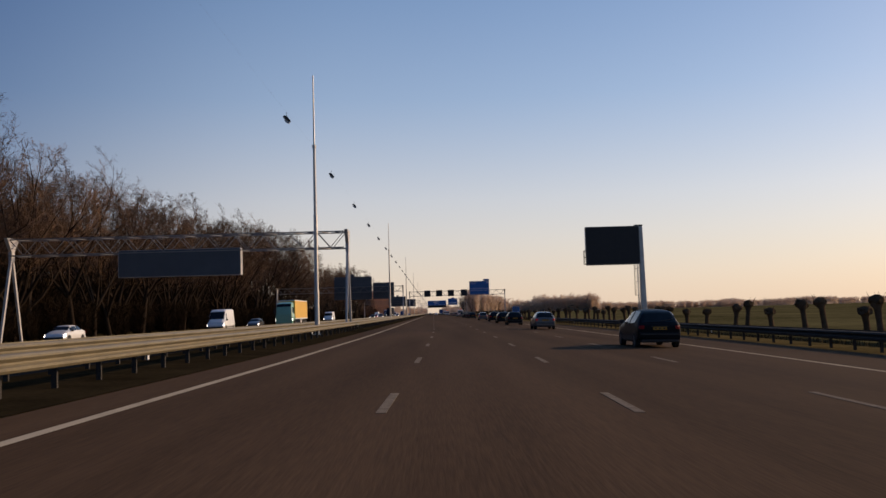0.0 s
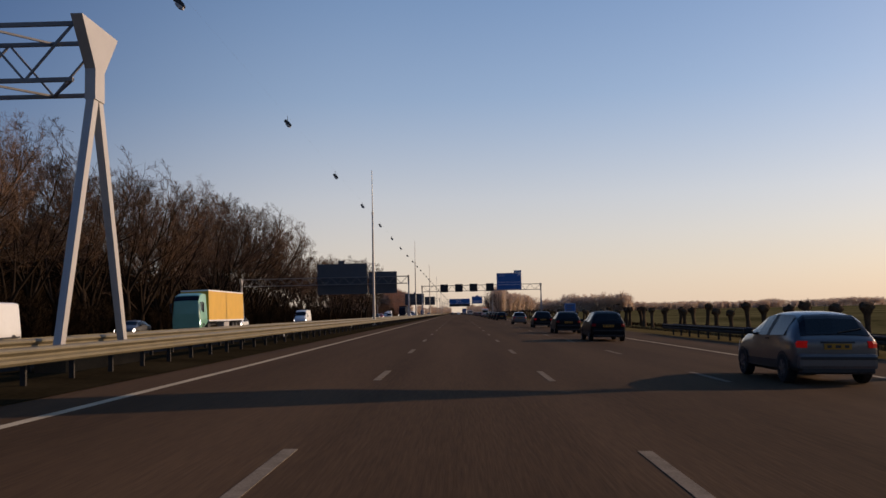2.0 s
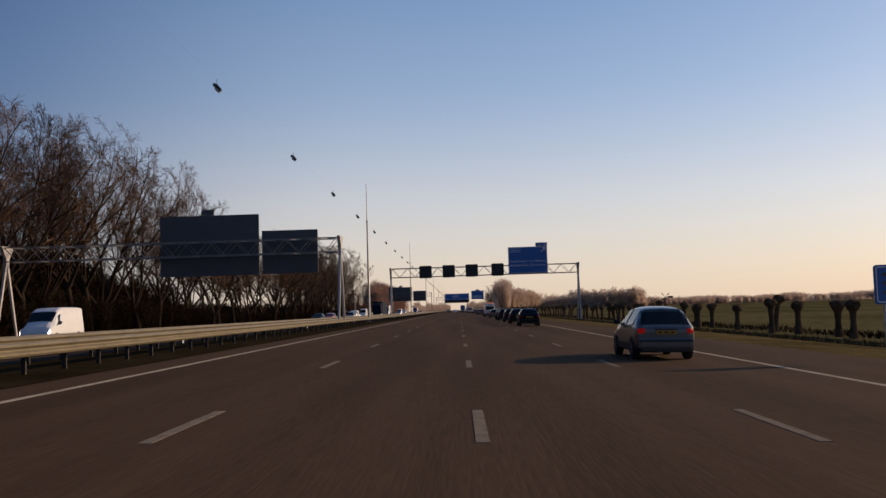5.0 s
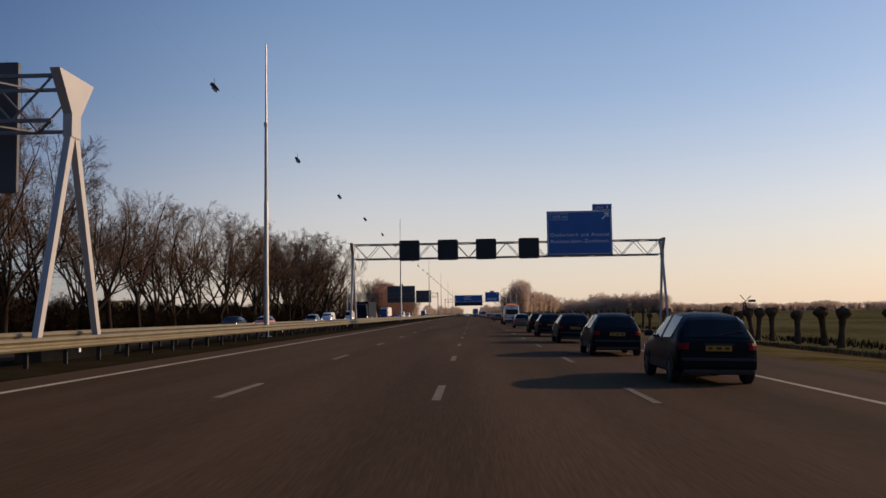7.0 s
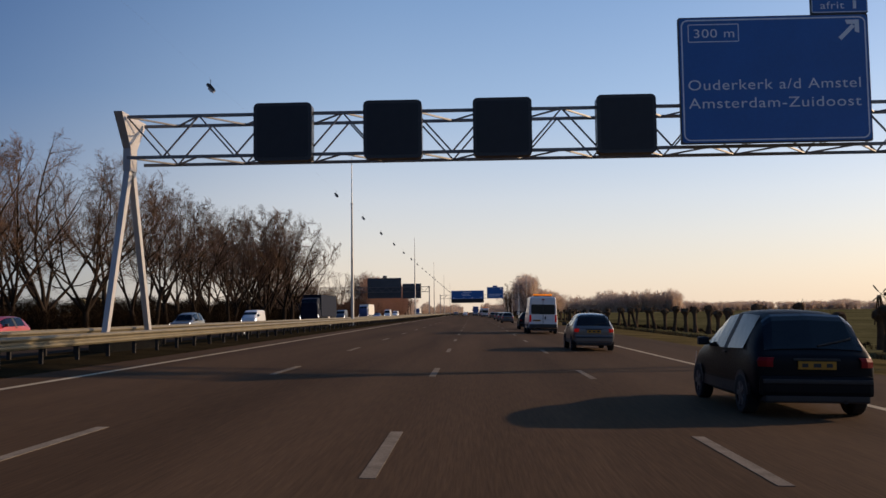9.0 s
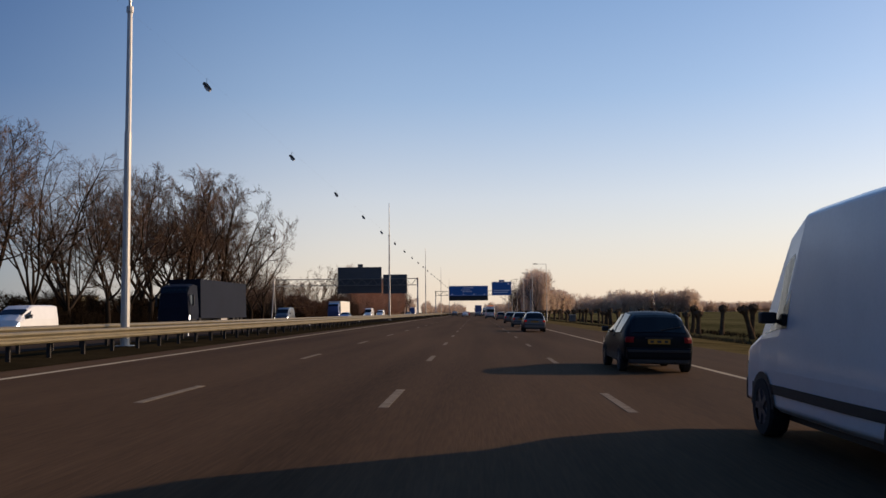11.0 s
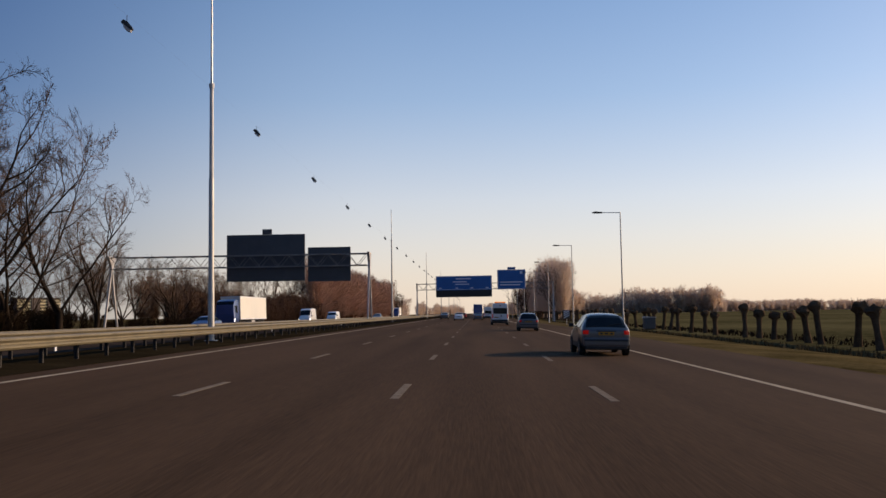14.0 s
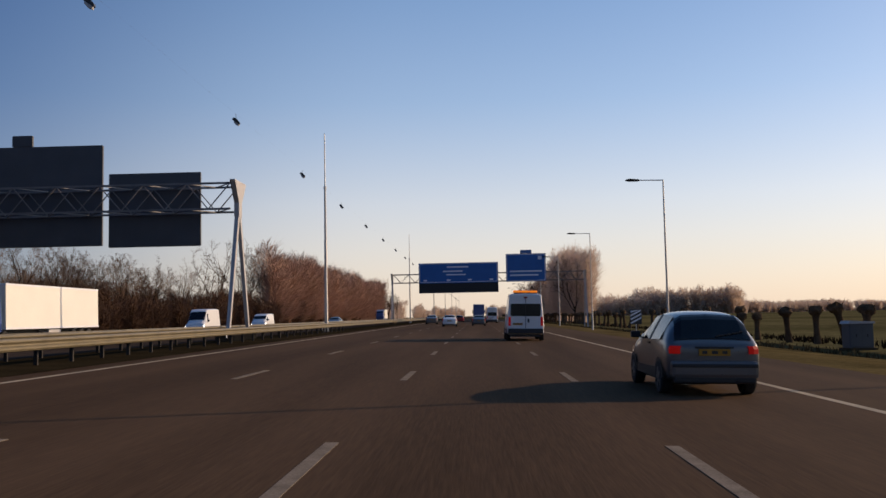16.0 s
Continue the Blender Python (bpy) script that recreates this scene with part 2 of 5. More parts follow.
REED = surface("dry_verge_reeds", (0.105, 0.076, 0.036), 0.95, var=0.4, scale=0.3, fine=4, bump=0, spec=0.0)
# median soil, darkened so the rails' shade is in its colour
RAILSHADE_SOIL = surface("soil_with_rail_shade", (0.026, 0.020, 0.011), 0.98, var=0.5, scale=0.6, fine=9, bump=0.6, spec=0.0)
sheet("median_strip", [(-12.35, 0.257), (-12.2, 0.278), (-10.4, 0.308), (-8.6, 0.228), (-8.38, 0.215)], Y_STEPS[1:-1], RAILSHADE_SOIL, "strip of soil and grass in the median, rail shade in its colour")
W_LANE, PERIOD, DASH = 3.5, 12.0, 2.97


def median_edge(y):
    """The inner edge line: it keeps a little further off the lanes towards the exit."""
    return -7.17 - 0.36 * min(1.0, max(0.0, (y - 265) / 97))


for edge, half, label in ((median_edge, 0.10, "solid white edge line along the median"), (lambda y: 7.2, 0.075, "solid white edge line along the hard shoulder")):
    bm = bmesh.new()
    ys = [y for y in Y_STEPS if -160 < y < 250] + [265, 297, 330, 362, 390, 780, 1300, 2070]
    for a, b in zip(ys, ys[1:]):
        vs = [bm.verts.new((edge(y) + q * half + bend(y), y, fall(edge(y)) + 0.005)) for y, q in ((a, -1), (a, 1), (b, 1), (b, -1))]
        bm.faces.new(vs)
    part("edge_line", bm, EDGEPAINT_LIT, road, label)

# ---------------------------------------------------------------- guard rails
W_BEAM = [(0, 0.31), (0.06, 0.298), (0.085, 0.265), (0.085, 0.235), (0.015, 0.175), (0.015, 0.145), (0.085, 0.105), (0.085, 0.06), (0.055, 0.015), (0, 0.0), (-0.012, 0.0), (-0.012, 0.31)]


def guard_rail(x_front, face, y0, y1, base, label, gaps=(), posts_to=330, up=0.42, steel=None, double=True):
    """A double-sided W-beam barrier: two beams on posts with a spacer between them. face: +1 turns the front to +x."""
    rail = thing("guard_rail", pose(0, 0, 0), label, "guard rail", "median barriers")
    length = 4.0
    bm = bmesh.new()
    prism(bm, W_BEAM, 0, length - 0.004)
    proto = None
    pm = bmesh.new()
    box(pm, -0.05, 0.05, -0.03, 0.03, -0.3, up + 0.20)
    box(pm, -0.30 if double else 0.0, 0.31, -0.045, 0.045, up + 0.08, up + 0.18)
    post, glint = None, None
    count = int((y1 - y0) / length)
    for i in range(count):
        y = y0 + i * length
        if any(a < y + 2 < b for a, b in gaps):
            continue
        turn = math.degrees(math.atan2(bend(y + length) - bend(y), length))
        if y > posts_to:
            continue
        for off, s in ((0.0, face), (-0.66 * face, -face))[:2 if double else 1]:
            m = Matrix.Translation((x_front + off + bend(y), y if s > 0 else y + length - 0.004, base + up)) @ pose(0, 0, 0, 0, 0, -turn if s > 0 else 180 - turn)
            if proto is None:
                proto = part("beam", bm, steel or RAIL, rail)
                proto.matrix_basis = m
            else:
                share("beam", proto, rail, m)
        for yp in (y + 0.7, y + 2.7):
            m = Matrix.Translation((x_front - 0.33 * face + bend(yp), yp, base))
            if post is None:
                post = part("post", pm, DARK_SHADE_STEEL, rail)
                post.matrix_basis = m
            else:
                share("post", post, rail, m)
        if i % 6 == 0:
            m = Matrix.Translation((x_front + 0.03 * face + bend(y), y + 2.7, base + up - 0.07))
            if glint is None:
                gm = bmesh.new()
                box(gm, -0.01, 0.01, -0.05, 0.05, -0.03, 0.075)
                glint = part("reflector", gm, SIGNWHITE, rail, "small white reflector")
                glint.matrix_basis = m
            else:
                share("reflector", glint, rail, m)
    if y1 < posts_to:
        return rail
    bm = bmesh.new()
    start = max(y0, y0 + math.ceil((posts_to - y0) / length + 0.001) * length)
    for off, s in ((0.0, face), (-0.66 * face, -face))[:2 if double else 1]:
        prism(bm, [(x_front + off + s * px, base + up + pz) for px, pz in W_BEAM], start, y1)
    part("far_beam", bm, RAIL, rail)
    return rail


guard_rail(-9.25, 1, -78, 2070, 0.24, "pale weathered zinc guard rail on dark posts along the median", posts_to=510, up=0.42, double=False)
guard_rail(-11.75, -1, -78, 2070, 0.27, "pale weathered zinc guard rail facing the opposite carriageway", posts_to=510, up=0.46)

# ---------------------------------------------------------------- lighting masts with hanging luminaires
MAST_Y = [-36.2, 55.5, 147.1, 238.6, 330, 422.3, 510] + [510.0 + 91.2 * k for k in range(1, 7)]


def median_mast():
    mast = thing("lighting_mast", pose(0, 0, 0), "tall slim galvanised steel mast in the motorway median", "lighting mast", "median masts")
    bm = bmesh.new()
    tube(bm, (0, 0, 0.2), (0, 0, 3.0), 0.15, 0.14, 12)
    tube(bm, (0, 0, 3.0), (0, 0, 7.6), 0.125, 0.115, 12)
    part("lower_tube", bm, GALV, mast, smooth=False)
    bm = bmesh.new()
    tube(bm, (0, 0, 7.55), (0, 0, 11.8), 0.10, 0.085, 10)
    tube(bm, (0, 0, 11.75), (0, 0, 11.95), 0.12, 0.12, 10)
    part("middle_tube", bm, GALV, mast)
    bm = bmesh.new()
    tube(bm, (0, 0, 11.9), (0, 0, 16.3), 0.055, 0.035, 8)
    part("top_tube", bm, GALV, mast)
    bm = bmesh.new()
    box(bm, -0.25, 0.25, -0.25, 0.25, 0.18, 0.33, 0.02)
    part("foot_plate", bm, GALV, mast)
    return mast


first = median_mast()
first.matrix_world = pose(-10.5 + bend(MAST_Y[0]), MAST_Y[0], 0)
for y in MAST_Y[1:]:
    copy_thing(first, pose(-10.5 + bend(y), y, 0))


def luminaire():
    lamp = thing("hanging_luminaire", pose(0, 0, 0), "small dark luminaire hanging from a thin overhead cable", "street lamp", "hanging luminaires")
    tilt = pose(0, 0, 0, 4, 38, 10)
    bm = bmesh.new()
    prism(bm, [(-0.22, 0.0), (-0.20, 0.10), (-0.05, 0.13), (0.20, 0.07), (0.24, 0.02), (0.22, -0.02), (-0.18, -0.04)], -0.10, 0.10)
    part("housing", bm, BLACKEDGE, lamp).matrix_basis = tilt
    bm = bmesh.new()
    prism(bm, [(-0.10, -0.035), (0.22, -0.02), (0.24, -0.09), (0.10, -0.14), (-0.04, -0.11)], -0.09, 0.09)
    part("glass_bowl", bm, GREYPAINT, lamp, "pale grey glass bowl").matrix_basis = tilt
    bm = bmesh.new()
    tube(bm, (0, 0, 0.05), (0, 0, 0.385), 0.012, 0.012, 6)
    part("hanger", bm, DARK_SHADE_STEEL, lamp)
    return lamp


def hangers(a, b):
    """Places of the five luminaires between two masts."""
    return [a + (b - a) * (0.096 + 0.199 * k) for k in range(5)]


lum = None
for a, b in zip(MAST_Y, MAST_Y[1:]):
    for y in hangers(a, b):
        m = pose(-10.5 + bend(y), y, 11.4)
        if lum is None:
            lum = luminaire()
            lum.matrix_world = m
        else:
            copy_thing(lum, m)
bm = bmesh.new()
for a, b in zip(MAST_Y, MAST_Y[1:]):
    pts = [(-10.5 + bend(y), y, 11.78) for y in [a] + hangers(a, b) + [b]]
    for p, q in zip(pts, pts[1:]):
        tube(bm, p, q, 0.0012, 0.0012, 3, False)
tagged(part("overhead_cable", bm, DARK_SHADE_STEEL), "thin dark steel suspension cables between the median masts", "cable")


# ---------------------------------------------------------------- gantries
def gantry_leg(parent, x, y, z_top, z_waist, z_base, spread=1.94):
    """An A-shaped leg: two splayed box legs that meet at a waist, under a flaring head that holds the beam."""
    for s in (-1, 1):
        bm = bmesh.new()
        a, b = Vector((x, y + s * spread, z_base)), Vector((x, y + s * 0.11, z_waist + 0.12))
        w0, w1, t0, t1 = 0.12, 0.14, 0.085, 0.10
        vs = []
        for c, w, t in ((a, w0, t0), (b, w1, t1)):
            vs.append([bm.verts.new(c + Vector((sx * t, sy * w, 0))) for sx, sy in ((-1, -1), (1, -1), (1, 1), (-1, 1))])
        for i in range(4):
            bm.faces.new((vs[0][i], vs[0][(i + 1) % 4], vs[1][(i + 1) % 4], vs[1][i]))
        bm.faces.new(vs[0][::-1])
        bm.faces.new(vs[1])
        part("leg", bm, GREYPAINT, parent)
    bm = bmesh.new()
    rings = []
    for z, hy, hx in ((z_waist, 0.29, 0.13), (z_top - 1.1, 0.28, 0.13), (z_top - 0.02, 1.10, 0.14), (z_top, 1.08, 0.13)):
        rings.append([bm.verts.new((x + sx * hx, y + sy * hy, z)) for sx, sy in ((-1, -1), (1, -1), (1, 1), (-1, 1))])
    for r, q in zip(rings, rings[1:]):
        for i in range(4):
            bm.faces.new((r[i], r[(i + 1) % 4], q[(i + 1) % 4], q[i]))
    bm.faces.new(rings[0][::-1])
    bm.faces.new(rings[-1])
    part("leg_head", bm, GREYPAINT, parent)
    bm = bmesh.new()
    box(bm, x - 0.35, x + 0.35, y - spread - 0.35, y + spread + 0.35, z_base - 0.35, z_base, 0.03)
    part("footing", bm, SOIL, parent, "concrete footing under the splayed legs")


def truss(parent, x0, x1, y, z0, z1, bays, depth=0.78):
    """A lattice beam: four chords with zigzag braces on all four sides."""
    for yy in (y - depth, y + depth):
        for z in (z0, z1):
            bm = bmesh.new()
            bar(bm, (x0, yy, z), (x1, yy, z), 0.085, 0.10)
            part("chord", bm, LATTICE, parent)
    step = (x1 - x0) / bays
    for i in range(bays):
        a, b = x0 + i * step, x0 + (i + 1) * step
        mid = (a + b) / 2
        for yy in (y - depth, y + depth):
            for p, q in (((a, yy, z1), (mid, yy, z0)), ((mid, yy, z0), (b, yy, z1))):
                bm = bmesh.new()
                bar(bm, p, q, 0.05, 0.05)
                part("brace", bm, LATTICE, parent)
        for z in (z0, z1):
            bm = bmesh.new()
            bar(bm, (a, y - depth, z), (mid, y + depth, z), 0.05, 0.05)
            bar(bm, (mid, y + depth, z), (b, y - depth, z), 0.05, 0.05)
            part("cross_brace", bm, LATTICE, parent)


def gantry(label, x_med, x_out, y, z0=6.95, z1=8.2, bays=10, base_med=0.6, base_out=-0.2):
    g = thing("sign_gantry", pose(0, 0, 0), label, "sign gantry", "motorway gantries")
    gantry_leg(g, x_med, y, z1 + 0.15, z0 - 0.35, base_med)
    gantry_leg(g, x_out, y, z1 + 0.15, z0 - 0.35, base_out)
    lo, hi = min(x_med, x_out) + 0.2, max(x_med, x_out) - 0.2
    truss(g, lo, hi, y, z0, z1, bays)
    return g


def panel(name, x0, x1, z0, z1, y, material, label, category, thick=0.12, edge=SIGNBACK, radius=0.12, group="", back=1):
    """A sign panel standing at y. back=1: its face looks to -y."""
    sign = thing(name, pose((x0 + x1) / 2, y, z0), label, category, group)
    w, h = (x1 - x0) / 2, z1 - z0
    bm = bmesh.new()
    prism(bm, round_rect(-w, w, 0, h, min(radius, 0.05)), 0, thick)
    part("backing", bm, edge, sign)
    bm = bmesh.new()
    ya, yb = (-0.012, -0.001) if back > 0 else (thick + 0.001, thick + 0.012)
    prism(bm, round_rect(-w + 0.03, w - 0.03, 0.03, h - 0.03, radius), ya, yb)
    part("face", bm, material, sign)
    return sign


def border(sign, x0, x1, z0, z1, r, line=0.045, y=-0.016, material=None):
    bm = bmesh.new()
    a, b = round_rect(x0, x1, z0, z1, r, 5), round_rect(x0 + line, x1 - line, z0 + line, z1 - line, max(0.01, r - line), 5)
    va, vb = [bm.verts.new((x, y, z)) for x, z in a], [bm.verts.new((x, y, z)) for x, z in b]
    for i in range(len(a)):
        j = (i + 1) % len(a)
        bm.faces.new((va[i], va[j], vb[j], vb[i]))
    part("border", bm, material or SIGNWHITE, sign, "white border line")


def lettering(sign, words, x, z, size, y=-0.02, width=None, material=None):
    cu = bpy.data.curves.new("lettering", "FONT")
    cu.body, cu.size, cu.extrude = words, size, 0.002
    cu.space_character = 1.08
    tmp = bpy.data.objects.new("tmp", cu)
    scene.collection.objects.link(tmp)
    bpy.context.view_layer.update()
    me = bpy.data.meshes.new_from_object(tmp.evaluated_get(bpy.context.evaluated_depsgraph_get()))
    bpy.data.objects.remove(tmp)
    me.materials.clear()
    me.materials.append(material or SIGNWHITE)
    ob = new("lettering", me)
    ob.parent = sign
    sx = 1.0
    if width:
        xs = [v.co.x for v in me.vertices]
        sx = width / (max(xs) - min(xs))
    ob.matrix_basis = Matrix.Translation((x, y, z)) @ pose(0, 0, 0, 90) @ Matrix.Diagonal((sx, 1, 1, 1))
    return ob


def bars(sign, spans, y=-0.02, material=None):
    for x0, x1, z0, z1 in spans:
        bm = bmesh.new()
        box(bm, x0, x1, y, y + 0.004, z0, z1)
        part("writing_bar", bm, material or SIGNWHITE, sign)


# over the opposite carriageway, seen from behind
gantry("grey steel lattice gantry on A-shaped legs over the opposite carriageway", -10.62, -38.8, 76.29, 7.1, 8.45, 12)
panel("matrix_sign", -29.6, -19.45, 5.05, 7.3, 75.51, SIGNBACK, "wide dark back of a sign box hanging under a gantry", "road sign", 0.8, GREYPAINT)

gantry("grey steel lattice gantry carrying two large sign panels", -10.62, -40.6, 215.16, 6.83, 8.08, 13)
panel("direction_sign", -27.14, -18.12, 5.1, 10.6, 216.32, SIGNBACK, "dark unlit back of a large direction sign", "road sign", 0.14)
panel("direction_sign", -17.85, -12.79, 5.13, 9.05, 216.32, SIGNBACK, "dark unlit back of a smaller direction sign", "road sign", 0.14)
panel("sign_tab", -23.3, -22.2, 10.62, 11.15, 216.32, SIGNBACK, "small dark tab on top of a direction sign", "road sign", 0.14)

gantry("grey steel lattice gantry with two dark sign backs", -10.68, -40.4, 484.1, 6.98, 8.3, 13)
panel("direction_sign", -27.3, -18.22, 5.38, 10.78, 485.07, SIGNBACK, "dark unlit back of a large direction sign", "road sign", 0.14)
panel("direction_sign", -17.87, -12.94, 5.27, 9.2, 485.07, SIGNBACK, "dark unlit back of a smaller direction sign", "road sign", 0.14)
panel("sign_tab", -23.15, -22.05, 10.8, 11.4, 485.07, SIGNBACK, "small dark tab on top of a direction sign", "road sign", 0.14)

# over our carriageway
gantry("grey steel lattice gantry spanning the carriageway on A-shaped legs", -10.62, 18.4, 274.89, 6.62, 7.98, 12, base_out=-0.6)
for x in (-5.18, -1.6, 1.95, 5.93):
    s = thing("matrix_sign", pose(x, 273.75, 6.39 + 0.004 * x), "square black unlit lane signal box with rounded corners", "lane signal", "lane signals")
    bm = bmesh.new()
    prism(bm, round_rect(-0.95, 0.95, 0, 1.9, 0.16), 0, 0.45)
    part("casing", bm, BLACKEDGE, s)
    bm = bmesh.new()
    prism(bm, round_rect(-0.84, 0.84, 0.11, 1.79, 0.10), -0.012, -0.001)
    part("screen", bm, BLACK, s, "matt black unlit screen")
    bm = bmesh.new()
    for cx in (-0.6, 0.6):
        box(bm, cx - 0.05, cx + 0.05, 0.45, 0.62, 0.2, 1.7)
    part("bracket", bm, GALV, s)
    border(s, -0.95, 0.95, 0, 1.9, 0.16, 0.05, -0.004, BLACKEDGE)
ex = panel("direction_sign", 7.62, 13.62, 6.63, 10.72, 273.6, SIGNBLUE, "large blue exit direction sign with white lettering", "road sign", 0.14)
border(ex, -2.92, 2.92, 0.08, 4.01, 0.22)
lettering(ex, "Ouderkerk a/d Amstel", -2.76, 1.72, 0.47, width=5.42)
lettering(ex, "Amsterdam-Zuidoost", -2.74, 1.13, 0.47, width=5.42)
border(ex, -2.70, -1.08, 3.27, 3.86, 0.04, 0.03)
lettering(ex, "300 m", -2.54, 3.42, 0.40, width=1.28)
bm = bmesh.new()
for outline in ([(0.0, 0.14), (0.14, 0.0), (0.80, 0.66), (0.66, 0.80)], [(0.34, 1.0), (0.42, 0.79), (0.79, 0.79), (1.0, 1.0)], [(1.0, 1.0), (0.79, 0.79), (0.79, 0.42), (1.0, 0.34)]):
    bm.faces.new([bm.verts.new((2.05 + 0.66 * x, -0.02, 3.24 + 0.66 * z)) for x, z in outline])
bmesh.ops.recalc_face_normals(bm, faces=bm.faces)
part("arrow", bm, SIGNWHITE, ex, "white arrow pointing up to the right")
tab = panel("exit_number_sign", 11.86, 13.64, 10.74, 11.32, 273.6, SIGNBLUE, "small blue exit tab above a direction sign", "road sign", 0.14, radius=0.06)
border(tab, -0.88, 0.88, 0.04, 0.54, 0.06, 0.025)
lettering(tab, "afrit", -0.62, 0.16, 0.34, width=0.75)
bars(tab, [(0.42, 0.52, 0.15, 0.42)])

gantry("grey steel lattice gantry ahead carrying large blue signs", -11.0, 17.7, 572.54, 6.38, 7.62, 13, base_out=-0.6)
big = panel("direction_sign", -6.95, 4.82, 4.75, 9.2, 571.51, SIGNBLUE, "very wide blue lane direction sign with white lines of writing", "road sign", 0.16)
border(big, -5.78, 5.78, 1.58, 4.37, 0.25, 0.07)
bars(big, [(-1.7, 1.5, 3.72, 3.94), (-2.3, 0.6, 3.1, 3.3), (-1.8, 1.1, 2.6, 2.78)])
bars(big, [(-5.2, -4.7, 1.78, 2.0), (-1.75, -1.2, 1.78, 2.0), (1.4, 1.95, 1.78, 2.0), (4.6, 5.15, 1.78, 2.0)])
bm = bmesh.new()
box(bm, -5.84, 5.84, -0.03, -0.012, 0.05, 1.46)
part("lower_panel", bm, BLACK, big, "dark strip of unlit lane signals")
second = panel("direction_sign", 6.0, 11.9, 6.22, 10.34, 571.51, SIGNBLUE, "blue exit direction sign with white lines of writing", "road sign", 0.16)
border(second, -2.85, 2.85, 0.1, 4.02, 0.25, 0.07)
bars(second, [(-2.4, 2.3, 1.4, 1.62), (-2.4, 1.8, 0.82, 1.05), (1.8, 2.35, 3.2, 3.75)])
panel("sign_tab", 8.15, 9.82, 10.36, 10.88, 571.51, SIGNBLUE, "small blue tab on top of a direction sign", "road sign", 0.16, radius=0.06)

# roadside information screen on a single post
dms = thing("information_screen", pose(0, 77.45, 0), "large black unlit roadside information screen on one grey post", "information screen")
bm = bmesh.new()
prism(bm, round_rect(9.72, 14.30, 5.15, 8.38, 0.06), -0.25, 0.25)
casing = part("casing", bm, BLACKEDGE, dms, "dark casing")
bm = bmesh.new()
prism(bm, round_rect(9.80, 14.24, 5.23, 8.30, 0.04), -0.262, -0.252)
part("screen", bm, BLACK, casing, "matt black unlit screen")
for z0, z1 in ((8.38, 8.41), (5.11, 5.15)):
    bm = bmesh.new()
    box(bm, 9.74, 14.28, -0.20, 0.27, z0, z1, 0.008)
    part("edge_strip", bm, GALV, casing, "bright aluminium edge strip")
bm = bmesh.new()
rings = [[bm.verts.new((14.30 + u * w, v * w * 0.5, z)) for u, v in ((0, -1), (0.12, -1.12), (0.88, -1.12), (1, -1), (1, 1), (0.88, 1.12), (0.12, 1.12), (0, 1))] for z, w in ((-0.5, 0.46), (1.5, 0.45), (5.1, 0.38), (8.46, 0.33))]
for lo, hi in zip(rings, rings[1:]):
    for i in range(8):
        bm.faces.new((lo[i], lo[(i + 1) % 8], hi[(i + 1) % 8], hi[i]))
bm.faces.new(rings[-1])
post = part("post", bm, GALV, dms)
bm = bmesh.new()
box(bm, 13.95, 14.66, -0.24, 0.24, 8.42, 8.50, 0.02)
part("cap", bm, BLACKEDGE, post, "dark cap over the post")
# ladder flat against the post, with a light safety cage
bm = bmesh.new()
for yy in (-0.18, 0.18):
    bar(bm, (14.12, yy, 0.3), (14.12, yy, 5.12), 0.045, 0.03)
for k in range(16):
    bar(bm, (14.12, -0.18, 0.5 + 0.29 * k), (14.12, 0.18, 0.5 + 0.29 * k), 0.03, 0.03)
for k in range(6):
    bar(bm, (14.12, 0, 0.6 + 0.84 * k), (14.31, 0, 0.6 + 0.84 * k), 0.04, 0.03)
ladder = part("ladder", bm, GALV, dms)
for z in (2.45, 3.60, 4.75):
    bm = bmesh.new()
    pts = [Vector((14.12 - 0.30 * math.sin(math.pi * k / 8), 0.30 * math.cos(math.pi * k / 8), z)) for k in range(9)]
    for p, q in zip(pts, pts[1:]):
        bar(bm, p, q, 0.05, 0.02)
    part("cage_hoop", bm, DARK_SHADE_STEEL, ladder, "dark cage hoop")
for yy, xx in ((0.0, 13.82), (-0.20, 13.89), (0.20, 13.89)):
    bm = bmesh.new()
    bar(bm, (xx, yy, 2.45), (xx, yy, 5.1), 0.02, 0.02)
    part("cage_bar", bm, DARK_SHADE_STEEL, ladder, "dark cage bar")
# pale strip added as the casing's sunlit side, and railing, at the road end
bm = bmesh.new()
box(bm, 9.700, 9.722, -0.18, 0.20, 6.35, 8.05, 0.006)
part("sunlit_side_strip", bm, GALV, dms, "pale metal strip added as the sunlit side of the casing")
bm = bmesh.new()
for yy in (-0.22, 0.22):
    bar(bm, (9.56, yy, 5.2), (9.56, yy, 6.38), 0.04, 0.04)
    for z in (5.22, 5.80, 6.36):
        bar(bm, (9.56, yy, z), (9.73, yy, z), 0.04, 0.04)
for z in (5.80, 6.36):
    bar(bm, (9.56, -0.22, z), (9.56, 0.22, z), 0.04, 0.04)
part("railing", bm, DARK_SHADE_STEEL, dms, "dark tubular railing")

# backlit rail: the dark steel puts its shaded side into the colour
guard_rail(11.55, -1, -26, 114, -0.33, "guard rail shielding the information screen, its shaded side painted dark", posts_to=420, up=0.40, steel=DARK_SHADE_STEEL)


